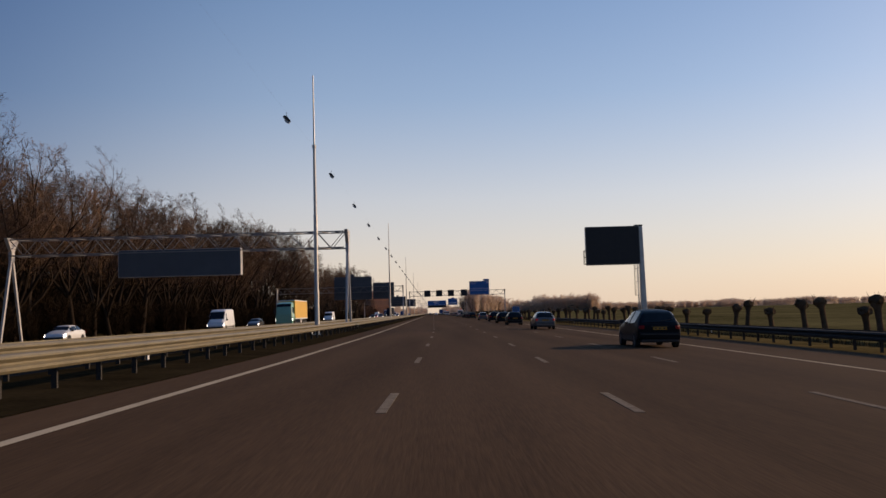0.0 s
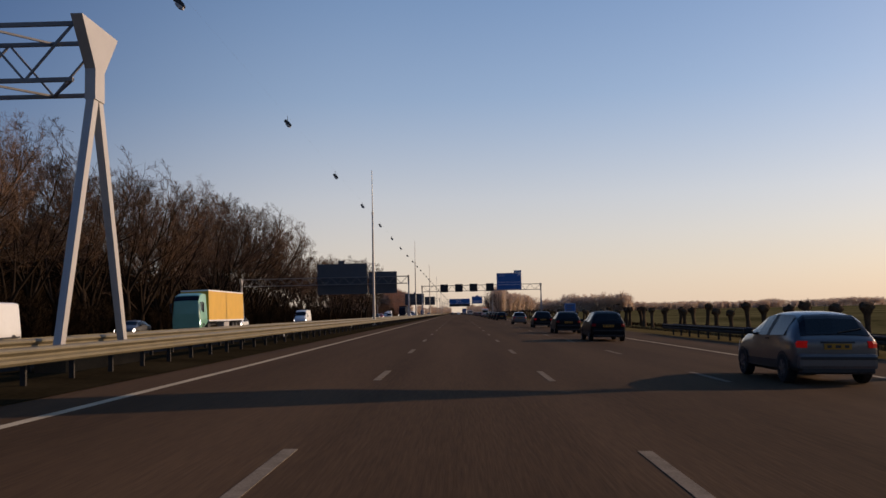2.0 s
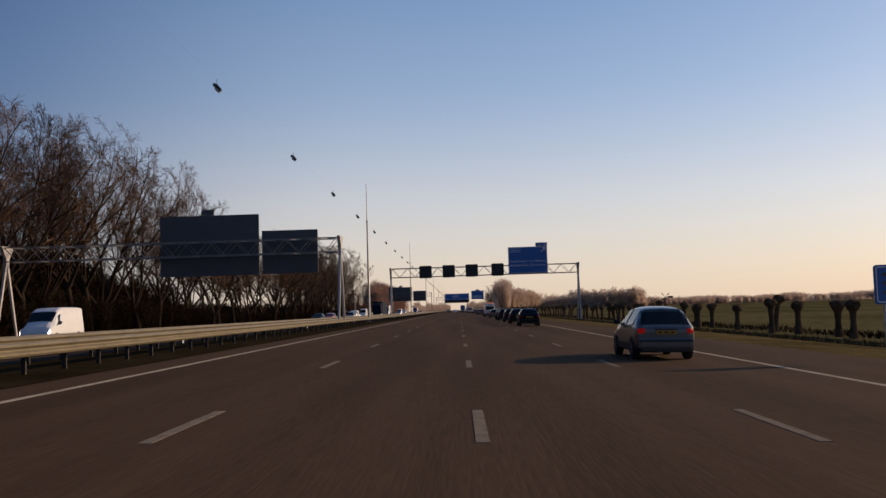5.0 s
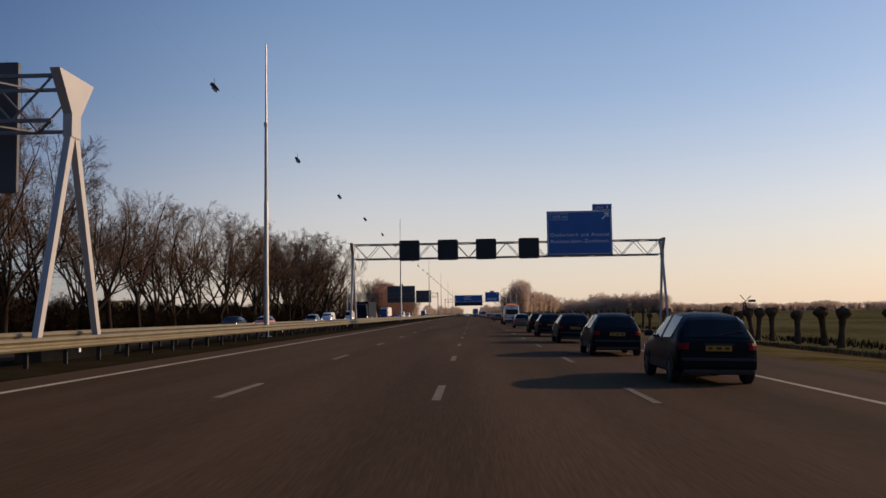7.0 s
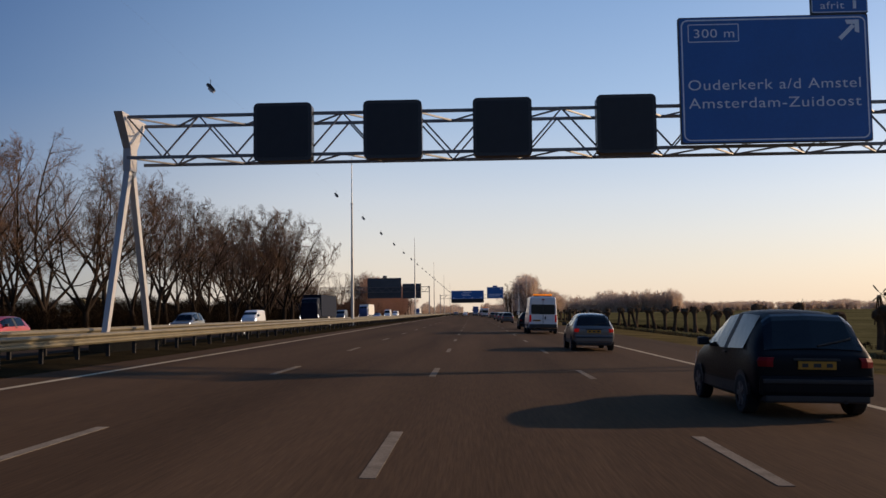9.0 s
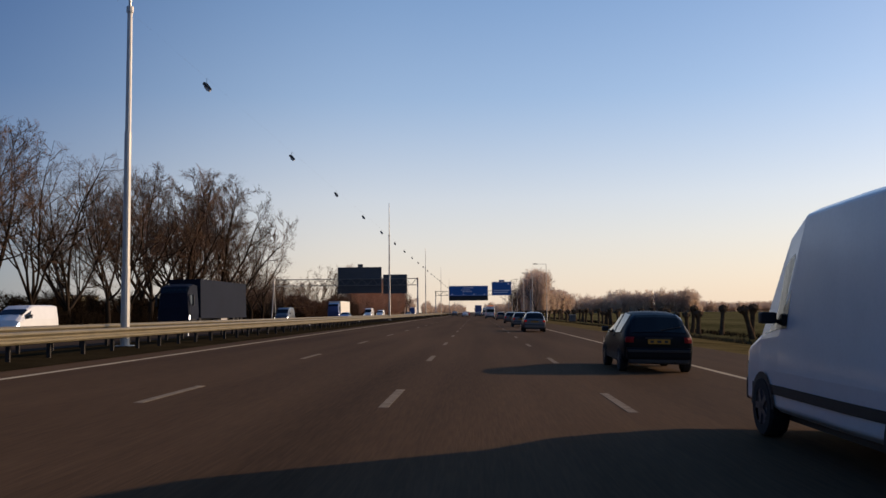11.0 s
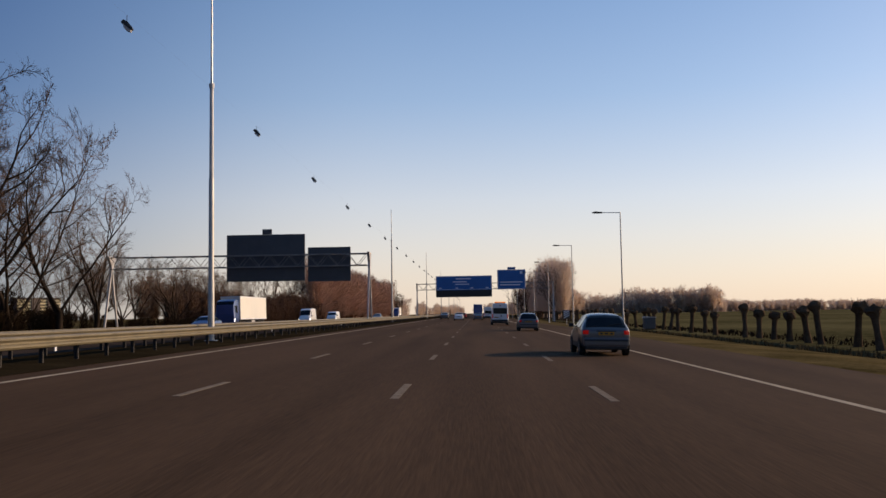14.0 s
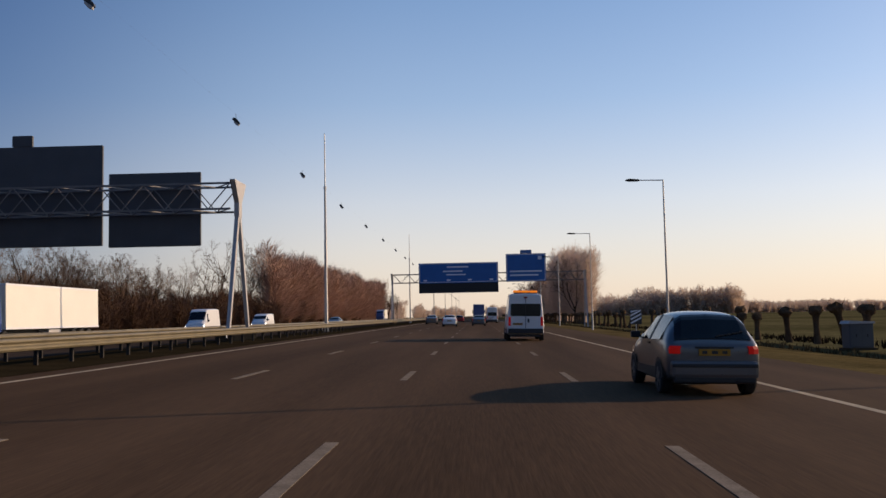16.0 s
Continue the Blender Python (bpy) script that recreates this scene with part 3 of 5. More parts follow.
# ---------------------------------------------------------------- trees
def grow(seed, height, spread=0.5, trunk_r=0.30, fork=0.2, leaders=5, limbs=9, twigs=6, droop=0.0, fine=0.015, forks=7, tips=5):
    """A bare tree as two lists of prisms: (trunk, leaders and limbs), (branches and twigs). The trunk parts low down into upright leaders."""
    rnd = random.Random(seed)
    wood, fuzz = ([], []), ([], [])

    def stem(store, pts, radii, n):
        vs, fs = store
        base = len(vs)
        for k, (p, r) in enumerate(zip(pts, radii)):
            d = (pts[min(k + 1, len(pts) - 1)] - pts[max(k - 1, 0)]).normalized()
            a = d.orthogonal().normalized()
            b = d.cross(a)
            for i in range(n):
                t = 2 * math.pi * i / n
                vs.append(tuple(p + (a * math.cos(t) + b * math.sin(t)) * r))
        for k in range(len(pts) - 1):
            for i in range(n):
                j = (i + 1) % n
                fs.append((base + k * n + i, base + k * n + j, base + (k + 1) * n + j, base + (k + 1) * n + i))

    def shoot(start, way, length, r, segs, wander, lift):
        pts, d = [start.copy()], way.normalized()
        for _ in range(segs):
            d = (d + Vector((rnd.gauss(0, wander), rnd.gauss(0, wander), rnd.gauss(0, wander) + lift))).normalized()
            pts.append(pts[-1] + d * length / segs)
        return pts, [r * (1 - 0.8 * k / segs) for k in range(segs + 1)]

    def along(pts, u):
        k = min(int(u * (len(pts) - 1)), len(pts) - 2)
        f = u * (len(pts) - 1) - k
        return pts[k].lerp(pts[k + 1], f), (pts[k + 1] - pts[k]).normalized()

    def side(d, angle):
        a = d.orthogonal().normalized()
        b = d.cross(a)
        t = rnd.uniform(0, 2 * math.pi)
        return (d * math.cos(angle) + (a * math.cos(t) + b * math.sin(t)) * math.sin(angle)).normalized()

    tall = height * fork
    trunk, _ = shoot(Vector((0, 0, -0.5)), Vector((rnd.gauss(0, 0.07), rnd.gauss(0, 0.07), 1)), tall + 0.5, trunk_r, 5, 0.05, 0.03)
    stem(wood, trunk, [trunk_r * (1.25, 1.02, 0.95, 0.90, 0.86, 0.60)[k] for k in range(6)], 8)
    first = rnd.uniform(0, 6.28)
    for i in range(leaders):
        # leaders part from the trunk in a narrow fan and bend upwards
        t = first + 6.28 * i / leaders + rnd.uniform(-0.5, 0.5)
        out = rnd.uniform(0.15, 0.35) if i == 0 else rnd.uniform(0.35, 0.80) * spread * 2
        p, _ = along(trunk, rnd.uniform(0.72, 0.97))
        reach = (height - tall) * rnd.uniform(0.98, 1.16) * (1.0 - 0.22 * out)
        r0 = trunk_r * rnd.uniform(0.46, 0.62)
        lp, _ = shoot(p, Vector((math.cos(t) * math.sin(out), math.sin(t) * math.sin(out), math.cos(out))), reach, r0, 9, 0.105, 0.05)
        stem(wood, lp, [max(0.016, r0 * (1 - 0.96 * (k / 9) ** 0.7)) for k in range(10)], 6)
        for j in range(limbs):
            v = 0.16 + 0.82 * (j + rnd.random() * 0.8) / limbs
            q, e = along(lp, v)
            bl = height * 0.30 * (1.12 - 0.72 * v) * rnd.uniform(0.65, 1.2)
            br0 = max(0.03, r0 * 0.52 * (1.1 - 0.9 * v))
            bp, br = shoot(q, side(e, rnd.uniform(0.45, 0.95)), bl, br0, 5, 0.13, 0.10 - droop)
            stem(wood if br0 > 0.06 else fuzz, bp, br, 4)
            for m in range(forks):
                w = 0.18 + 0.80 * (m + rnd.random()) / forks
                c, f = along(bp, min(w, 0.999))
                sl = bl * 0.50 * (1.15 - 0.5 * w) * rnd.uniform(0.6, 1.25)
                sp, sr = shoot(c, side(f, rnd.uniform(0.45, 0.95)), sl, max(fine * 1.3, br0 * 0.34), 3, 0.16, 0.08 - droop)
                stem(fuzz, sp, sr, 3)
                for k in range(twigs):
                    s, g = along(sp, min(0.999, 0.15 + 0.85 * (k + rnd.random()) / twigs))
                    tl = sl * 0.55 * rnd.uniform(0.5, 1.25)
                    tp, _ = shoot(s, side(g, rnd.uniform(0.4, 0.95)), tl, fine, 2, 0.18, 0.06 - droop)
                    a = g.orthogonal().normalized() * fine
                    n = len(fuzz[0])
                    fuzz[0].extend((tuple(tp[0] - a), tuple(tp[0] + a), tuple(tp[1] + a * 0.7), tuple(tp[1] - a * 0.7), tuple(tp[2])))
                    fuzz[1].extend(((n, n + 1, n + 2, n + 3), (n + 3, n + 2, n + 4)))
                    for _ in range(tips):
                        c2, g2 = along(tp, rnd.uniform(0.15, 0.98))
                        d2 = (side(g2, rnd.uniform(0.4, 1.0)) + Vector((0, 0, 0.15))).normalized() * tl * rnd.uniform(0.35, 0.75)
                        a = d2.orthogonal().normalized() * fine * 0.75
                        n = len(fuzz[0])
                        fuzz[0].extend((tuple(c2 - a), tuple(c2 + a), tuple(c2 + d2)))
                        fuzz[1].append((n, n + 1, n + 2))
    # the outermost shoots stay within a rounded crown
    for vs, _ in (wood, fuzz):
        for k, (x, y, z) in enumerate(vs):
            if z > tall:
                q = math.sqrt((x * x + y * y) / (spread * 0.74 * height) ** 2 + ((z - 0.52 * height) / (0.45 * height)) ** 2)
                if q > 0.9:
                    e = (0.9 + (q - 0.9) * 0.5) / q
                    vs[k] = (x * e, y * e, 0.52 * height + (z - 0.52 * height) * e)
    return wood, fuzz


def make_tree(kind, seed, height, label, group, trunk_mat, twig_mat, **kw):
    t = thing("tree", pose(0, 0, 0), label, "tree", group)
    wood, fuzz = grow(seed, height, **kw)
    from_lists("trunk", *wood, trunk_mat, t, smooth=True)
    from_lists("crown", *fuzz, twig_mat, t, "leafless crown of fine branches")
    return t


rnd = random.Random(11)
broad = "tall leafless tree forking low into thick dark upright limbs"
tall = "tall leafless tree with a dense crown of fine brown branches"
protos = [make_tree("tall", 1, 20, tall, "roadside woods", BARK, TWIG, spread=0.45, fork=0.20, leaders=5),
          make_tree("tall", 2, 21, tall, "roadside woods", BARK, TWIG, spread=0.38, fork=0.26, leaders=4),
          make_tree("tall", 3, 19, tall, "roadside woods", BARK, TWIG, spread=0.50, fork=0.16, leaders=5),
          make_tree("tall", 4, 20, tall, "roadside woods", BARK, TWIG, spread=0.56, fork=0.13, leaders=6, trunk_r=0.36),
          make_tree("slim", 5, 20, tall, "roadside woods", BARK, TWIG, spread=0.40, fork=0.24, leaders=4, limbs=7, forks=5, twigs=4, tips=2, fine=0.03),
          make_tree("slim", 6, 21, tall, "roadside woods", BARK, TWIG, spread=0.45, fork=0.20, leaders=4, limbs=7, forks=5, twigs=4, tips=2, fine=0.03),
          make_tree("broad", 7, 22, broad, "roadside woods", BARK, TWIG, spread=0.52, fork=0.13, leaders=4, trunk_r=0.42, limbs=9, forks=7, twigs=6, tips=6, fine=0.020),
          make_tree("broad", 8, 22, broad, "roadside woods", BARK, TWIG, spread=0.58, fork=0.09, leaders=4, trunk_r=0.42, limbs=9, forks=7, twigs=6, tips=6, fine=0.020),
          make_tree("broad", 9, 22, broad, "roadside woods", BARK, TWIG, spread=0.46, fork=0.17, leaders=3, trunk_r=0.40, limbs=10, forks=7, twigs=6, tips=6, fine=0.020)]
used = set()


def plant(k, x, y, z, scale, turn):
    m = pose(x, y, z, 0, 0, turn) @ Matrix.Scale(scale, 4)
    if k not in used:
        used.add(k)
        protos[k].matrix_world = m
        return protos[k]
    o = copy_thing(protos[k], pose(x, y, z, 0, 0, turn))
    o.scale = (scale,) * 3
    return o


# first wood, tall and close together; then smaller trees; a tall group; a gap and the far wood
y = 52.0
while y < 256:
    s = (1.13 if y < 200 else 1.32) + rnd.uniform(-0.08, 0.08)
    plant(rnd.randrange(4), -44.5 + rnd.uniform(-1.2, 1.0), y, -0.4, s, rnd.uniform(0, 360))
    if rnd.random() < 0.85:
        plant(4 + rnd.randrange(2), -54 + rnd.uniform(-3, 3), y + 4, -0.4, s * 1.04, rnd.uniform(0, 360))
    y += rnd.uniform(5.4, 7.6)
y = 260.0
while y < 421:
    plant(rnd.randrange(4), -44.5 + rnd.uniform(-1.0, 1.0), y, -0.4, (1.22 if y < 288 else 1.0 if y < 332 else 1.14) + rnd.uniform(-0.05, 0.05), rnd.uniform(0, 360))
    if rnd.random() < 0.7:
        plant(4 + rnd.randrange(2), -53 + rnd.uniform(-2, 2), y + 5, -0.4, 0.92 + rnd.uniform(-0.08, 0.1), rnd.uniform(0, 360))
    y += rnd.uniform(6.8, 9.0)
for y, s, k in ((424, 1.08, 8), (433, 1.14, 6), (442, 1.26, 7), (451, 1.30, 6), (460, 1.28, 8), (469, 1.12, 7), (478, 0.98, 6), (488, 0.84, 8)):
    plant(k, -43.5 + rnd.uniform(-1, 1), y, -0.4, s, rnd.uniform(0, 360))
    if y < 474:
        plant(6 + rnd.randrange(3), -52 + rnd.uniform(-1.5, 1.5), y + 5, -0.4, s * 1.05, rnd.uniform(0, 360))
y = 641.0
while y < 1164:
    plant(4 + rnd.randrange(2), -54 + rnd.uniform(-3, 3) - 0.02 * (y - 524) * 0.77, y, -0.4, 1.0 + rnd.uniform(-0.08, 0.1), rnd.uniform(0, 360))
    y += rnd.uniform(8, 13) if y < 776 else rnd.uniform(15, 22)
plant(3, -48, 529, -0.4, 0.62, 40)
plant(1, -49, 548, -0.4, 0.60, 130)
plant(2, -50, 565, -0.4, 0.66, 210)
for i in range(9):
    plant(4 + rnd.randrange(2), -85 + rnd.uniform(-12, 8), 584 + i * 13, -0.6, 0.75 + rnd.uniform(-0.1, 0.15), rnd.uniform(0, 360))
y = 515.0
while y < 646:
    plant(rnd.randrange(4), -64 + rnd.uniform(-4, 4), y, -0.6, 0.72 + rnd.uniform(-0.08, 0.1), rnd.uniform(0, 360))
    y += rnd.uniform(6.5, 9.5)
# the wood beyond the exit, on the other side
for i in range(22):
    plant(rnd.randrange(4) if i < 3 else 4 + rnd.randrange(2), 20 + rnd.uniform(-1, 9) + i * 0.25, 646 + i * 15, -0.9, 0.92 + rnd.uniform(-0.1, 0.15), rnd.uniform(0, 360))


HEDGE = surface("reddish_scrub", (0.12, 0.070, 0.045), 0.95, var=0.4, scale=0.25, fine=3, bump=0, spec=0.0)


def scrub(name, boxes, count, label, seed, hmin, hmax, material=SCRUB, width=0.03):
    """Undergrowth: a thicket of bare upright shoots, one object."""
    r = random.Random(seed)
    vs, fs = [], []
    area = sum((b[1] - b[0]) * (b[3] - b[2]) for b in boxes)
    for x0, x1, y0, y1, z in boxes:
        for _ in range(int(count * (x1 - x0) * (y1 - y0) / area)):
            x, y = r.uniform(x0, x1), r.uniform(y0, y1)
            h = r.uniform(hmin, hmax) * (0.6 + 0.4 * noise.noise(Vector((x * 0.2, y * 0.12, 0))) + 0.3)
            dx, dy, t = r.gauss(0, 0.22) * h, r.gauss(0, 0.22) * h, r.uniform(0, 3.14)
            cx, cy = math.cos(t) * width, math.sin(t) * width
            k = len(vs)
            vs += [(x - cx, y - cy, z), (x + cx, y + cy, z), (x + dx * 0.5 + cx * .8, y + dy * 0.5 + cy * .8, z + h * 0.6), (x + dx * 0.5 - cx * .8, y + dy * 0.5 - cy * .8, z + h * 0.6), (x + dx, y + dy, z + h)]
            fs += [(k, k + 1, k + 2, k + 3), (k + 3, k + 2, k + 4)]
            for _ in range(2):
                u, e, g = r.uniform(0.3, 0.9), r.gauss(0, 0.3) * h, r.gauss(0, 0.3) * h
                k = len(vs)
                px, py, pz = x + dx * 0.5 * u, y + dy * 0.5 * u, z + h * 0.6 * u
                vs += [(px - cx * .6, py - cy * .6, pz), (px + cx * .6, py + cy * .6, pz), (px + e, py + g, pz + h * r.uniform(0.15, 0.45))]
                fs.append((k, k + 1, k + 2))
    ob = from_lists(name, vs, fs, material)
    return tagged(ob, label, "undergrowth", kind="stuff")


# crowns and bushes made of many twig blades
def far_tree(seed, shoots=700, w=(0.05, 0.10), low=1.6, wide=2.6, stems=7, droop=0.0):
    """A bare tree 10 m high: upright stems that fan out into an egg-shaped crown of many thin rising shoots."""
    r = random.Random(seed)
    vs, fs = [], []

    def blade(p, q, half):
        a = (q - p).orthogonal().normalized()
        a = (Matrix.Rotation(r.uniform(0, 3.14), 3, (q - p).normalized()) @ a) * half
        vs.extend((tuple(p - a), tuple(p + a), tuple(q)))
        fs.append((len(vs) - 3, len(vs) - 2, len(vs) - 1))

    ends = []
    for k in range(stems):
        t, out = r.uniform(0, 6.28), wide * r.uniform(0.15, 0.75)
        p = Vector((r.gauss(0, 0.12), r.gauss(0, 0.12), 0))
        q = Vector((math.cos(t) * out, math.sin(t) * out, r.uniform(7.2, 9.3)))
        mid = p.lerp(q, 0.45) * 1.0
        mid.x, mid.y = mid.x * 0.7, mid.y * 0.7
        blade(p, mid.lerp(q, 0.5), w[1] * 2.0)
        blade(mid, q, w[1] * 1.1)
        ends.append((p, mid, q))
    for k in range(shoots):
        p, mid, q = r.choice(ends)
        u = r.random() ** 0.8
        c = p.lerp(mid, u * 2) if u < 0.5 else mid.lerp(q, u * 2 - 1)
        if c.z < low:
            c = c + Vector((0, 0, low - c.z + r.random()))
        t, e = r.uniform(0, 6.28), r.uniform(0.3, 1.0) * (1.5 - 0.7 * u)
        d = Vector((math.cos(t) * e, math.sin(t) * e, r.uniform(0.25, 1.1) - droop))
        c = c + Vector((math.cos(t), math.sin(t), 0)) * wide * 0.34 * r.random() * math.sin(math.pi * min(1, c.z / 10.5))
        end = c + d * r.uniform(0.6, 1.7)
        far = math.hypot(end.x, end.y) / (wide * 1.15 * math.sqrt(max(0.05, 1 - ((end.z - 5.4) / 5.0) ** 2)))
        if far > 1.0 or end.z > 10.2:
            end = c + d * 0.35
        blade(c, end, r.uniform(*w))
    return np.array(vs), fs


FAR = [far_tree(s, 560, (0.08, 0.15), 0.5, 3.4) for s in (21, 22, 23, 24)]
# reddish twigs, base colour raised to hold sunlight and haze
REDTWIG_LIT = surface("reddish_twigs_sun_and_haze", (0.44, 0.28, 0.20), 0.95, var=0.3, scale=0.12, fine=2, bump=0, spec=0.0)
MID = [far_tree(s, 1700, (0.018, 0.036), 1.0, 2.7) for s in (41, 42, 43)]
FINE = [far_tree(s, 1900, (0.014, 0.028), 1.6, 2.6) for s in (25, 26, 27)]
BUSH = [far_tree(s, 900, (0.035, 0.075), 0.2, 3.4, 9) for s in (28, 29, 30)]


def far_wood(path, height, step, depth, seed, label, material=HAZEWOOD, z=-0.8, wide=1.15, kinds=None, name="distant_woods", category="woods"):
    """Leafless trees along a line of (x, y), all one object."""
    r = random.Random(seed)
    vs, fs, count = [], [], 0
    for (x0, y0), (x1, y1) in zip(path, path[1:]):
        d = math.hypot(x1 - x0, y1 - y0)
        for i in range(int(d / step)):
            u = (i + r.random()) / int(d / step)
            x, y = x0 + (x1 - x0) * u + r.uniform(-1, 1), y0 + (y1 - y0) * u + r.uniform(0, depth)
            k, a = r.choice(kinds or FAR), r.uniform(0, 6.28)
            s = height / 10 * (0.85 + 0.35 * noise.noise(Vector((x * 0.02, y * 0.02, seed))) + r.uniform(-0.14, 0.14))
            p = k[0] @ np.array([[math.cos(a), math.sin(a), 0], [-math.sin(a), math.cos(a), 0], [0, 0, 1]]) * (s * wide, s * wide, s) + (x, y, z)
            vs.extend(map(tuple, p.tolist()))
            fs.extend(tuple(q + count for q in f) for f in k[1])
            count += len(p)
    return tagged(from_lists(name, vs, fs, material), label, category, kind="stuff")


def bushes(path, height, step, depth, seed, label, material=SCRUB, wide=1.0):
    return far_wood(path, height, step, depth, seed, label, material, -0.5, wide, BUSH, "undergrowth", "undergrowth")


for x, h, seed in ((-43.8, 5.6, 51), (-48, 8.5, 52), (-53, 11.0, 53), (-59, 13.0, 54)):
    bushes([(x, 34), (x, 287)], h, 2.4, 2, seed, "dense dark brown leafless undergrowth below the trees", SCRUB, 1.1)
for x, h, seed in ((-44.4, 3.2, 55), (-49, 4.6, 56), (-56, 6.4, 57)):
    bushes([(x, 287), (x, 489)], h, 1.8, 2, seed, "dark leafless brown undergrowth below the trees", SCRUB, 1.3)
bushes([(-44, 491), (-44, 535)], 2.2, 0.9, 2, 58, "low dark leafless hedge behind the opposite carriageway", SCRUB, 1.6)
for x, h, seed in ((-44.5, 6.0, 59), (-48.5, 8.0, 60)):
    bushes([(x, 531), (x, 646)], h, 1.6, 2, seed, "thick reddish brown leafless bushes behind the opposite carriageway", HEDGE, 1.0)
bushes([(-46, 646), (-56, 983)], 7.0, 2.4, 4, 61, "brown leafless bushes below the far trees", HEDGE, 1.3)


# pollard willows along the meadow
def pollard(seed, height):
    r = random.Random(seed)
    w = thing("pollard_willow", pose(0, 0, 0), "squat pollard willow with a thick dark knobbly head", "willow", "row of pollard willows")
    bm = bmesh.new()
    n, lean = 9, r.gauss(0, 0.11)
    prof = [(-0.4, 0.28), (0.1, 0.23), (height * 0.45, 0.165), (height * 0.74, 0.19), (height * 0.85, 0.31), (height * 0.95, 0.35), (height, 0.2)]
    rings = []
    for z, rad in prof:
        rings.append([bm.verts.new((math.cos(t) * rad * r.uniform(0.82, 1.18) + lean * z, math.sin(t) * rad * r.uniform(0.82, 1.18), z + r.uniform(-0.03, 0.03))) for t in (2 * math.pi * i / n for i in range(n))])
    for a, b in zip(rings, rings[1:]):
        for i in range(n):
            bm.faces.new((a[i], a[(i + 1) % n], b[(i + 1) % n], b[i]))
    bm.faces.new(rings[-1])
    part("trunk", bm, WILLOW, w, smooth=True)
    bm = bmesh.new()
    bmesh.ops.create_icosphere(bm, subdivisions=2, radius=0.37)
    for v in bm.verts:
        k = 1 + 0.55 * noise.noise(v.co * 6.5 + Vector((seed * 3.1, 0, 0))) + r.gauss(0, 0.03)
        v.co = Vector((v.co.x * k * 1.08 + lean * height, v.co.y * k * 1.08, v.co.z * k * 0.85 + height * 0.93))
    part("knobbly_head", bm, WILLOW, w)
    bm = bmesh.new()
    for _ in range(10):
        t, l = r.uniform(0, 6.28), r.uniform(0.15, 0.5)
        p = Vector((math.cos(t) * 0.3 + lean * height, math.sin(t) * 0.3, height * 0.95))
        tube(bm, p, p + Vector((math.cos(t) * l * 0.5, math.sin(t) * l * 0.5, l)), 0.018, 0.006, 3, False)
    tagged(part("shoot_tuft", bm, TWIG, w), "short thin bare shoots", kind="stuff")
    return w


willows = [pollard(s, h) for s, h in ((1, 2.1), (2, 2.35), (3, 1.95), (4, 2.2), (5, 2.45), (6, 1.8))]
placed = set()
y, r = 28.4, random.Random(3)
while y < 800:
    k = r.randrange(6)
    m = (20.7 + r.uniform(-0.4, 0.7) + 0.0023 * y, y, -0.85, 0, 0, r.uniform(0, 360))
    if k in placed:
        copy_thing(willows[k], pose(*m))
    else:
        placed.add(k)
        willows[k].matrix_world = pose(*m)
    y += r.choice((2.4, 3.0, 3.8, 4.6, 5.6, 7.7)) * r.uniform(0.8, 1.1)


# distant woods; their pale colour has the haze painted in
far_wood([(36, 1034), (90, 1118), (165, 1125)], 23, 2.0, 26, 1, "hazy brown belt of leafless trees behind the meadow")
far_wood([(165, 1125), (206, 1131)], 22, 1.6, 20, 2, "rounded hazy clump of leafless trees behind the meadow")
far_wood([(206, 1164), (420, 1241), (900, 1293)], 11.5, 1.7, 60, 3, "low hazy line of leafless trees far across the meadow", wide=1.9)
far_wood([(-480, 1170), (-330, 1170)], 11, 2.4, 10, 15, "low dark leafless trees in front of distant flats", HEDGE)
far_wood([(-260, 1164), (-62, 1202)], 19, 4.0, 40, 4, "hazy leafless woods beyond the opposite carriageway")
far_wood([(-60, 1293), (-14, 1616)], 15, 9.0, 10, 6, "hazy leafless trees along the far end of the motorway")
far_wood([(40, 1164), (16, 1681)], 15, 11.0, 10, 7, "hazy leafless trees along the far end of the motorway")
# woods behind the front rows along the opposite carriageway
far_wood([(-62, 78), (-62, 265)], 20, 3.2, 4, 9, "dense brown leafless woods behind the first row of trees", TWIG, kinds=FINE)
far_wood([(-78, 588), (-84, 698)], 14, 3.6, 6, 14, "grey-brown leafless trees behind the roadside shrubs", TWIG, kinds=FINE)
far_wood([(-47, 646), (-53, 931)], 23, 2.0, 6, 12, "dense reddish brown leafless trees along the opposite carriageway", REDTWIG_LIT, kinds=MID)
# the haze-pale colour also lifts the shaded side of this wood
far_wood([(26, 640), (34, 983)], 20, 3.0, 8, 13, "dense brown leafless trees beyond the exit, painted haze-pale", HAZEWOOD, kinds=MID)
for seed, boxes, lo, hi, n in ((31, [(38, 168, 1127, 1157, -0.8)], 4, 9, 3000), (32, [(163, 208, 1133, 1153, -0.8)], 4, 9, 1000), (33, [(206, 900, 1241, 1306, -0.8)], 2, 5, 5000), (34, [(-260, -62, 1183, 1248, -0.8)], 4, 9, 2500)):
    scrub("distant_thicket", boxes, n, "hazy brown thicket of leafless trees on the horizon", seed, lo, hi, material=HAZEWOOD, width=0.32)
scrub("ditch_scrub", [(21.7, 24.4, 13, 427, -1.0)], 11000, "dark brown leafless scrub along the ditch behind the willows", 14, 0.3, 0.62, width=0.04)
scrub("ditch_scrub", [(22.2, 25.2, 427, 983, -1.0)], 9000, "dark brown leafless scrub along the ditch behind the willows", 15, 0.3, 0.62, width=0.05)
scrub("reed_bank", [(18.2, 20.3, 13, 427, -1.05)], 10000, "dry brown reeds on the bank of the roadside ditch", 12, 0.2, 0.5, width=0.03, material=REED)
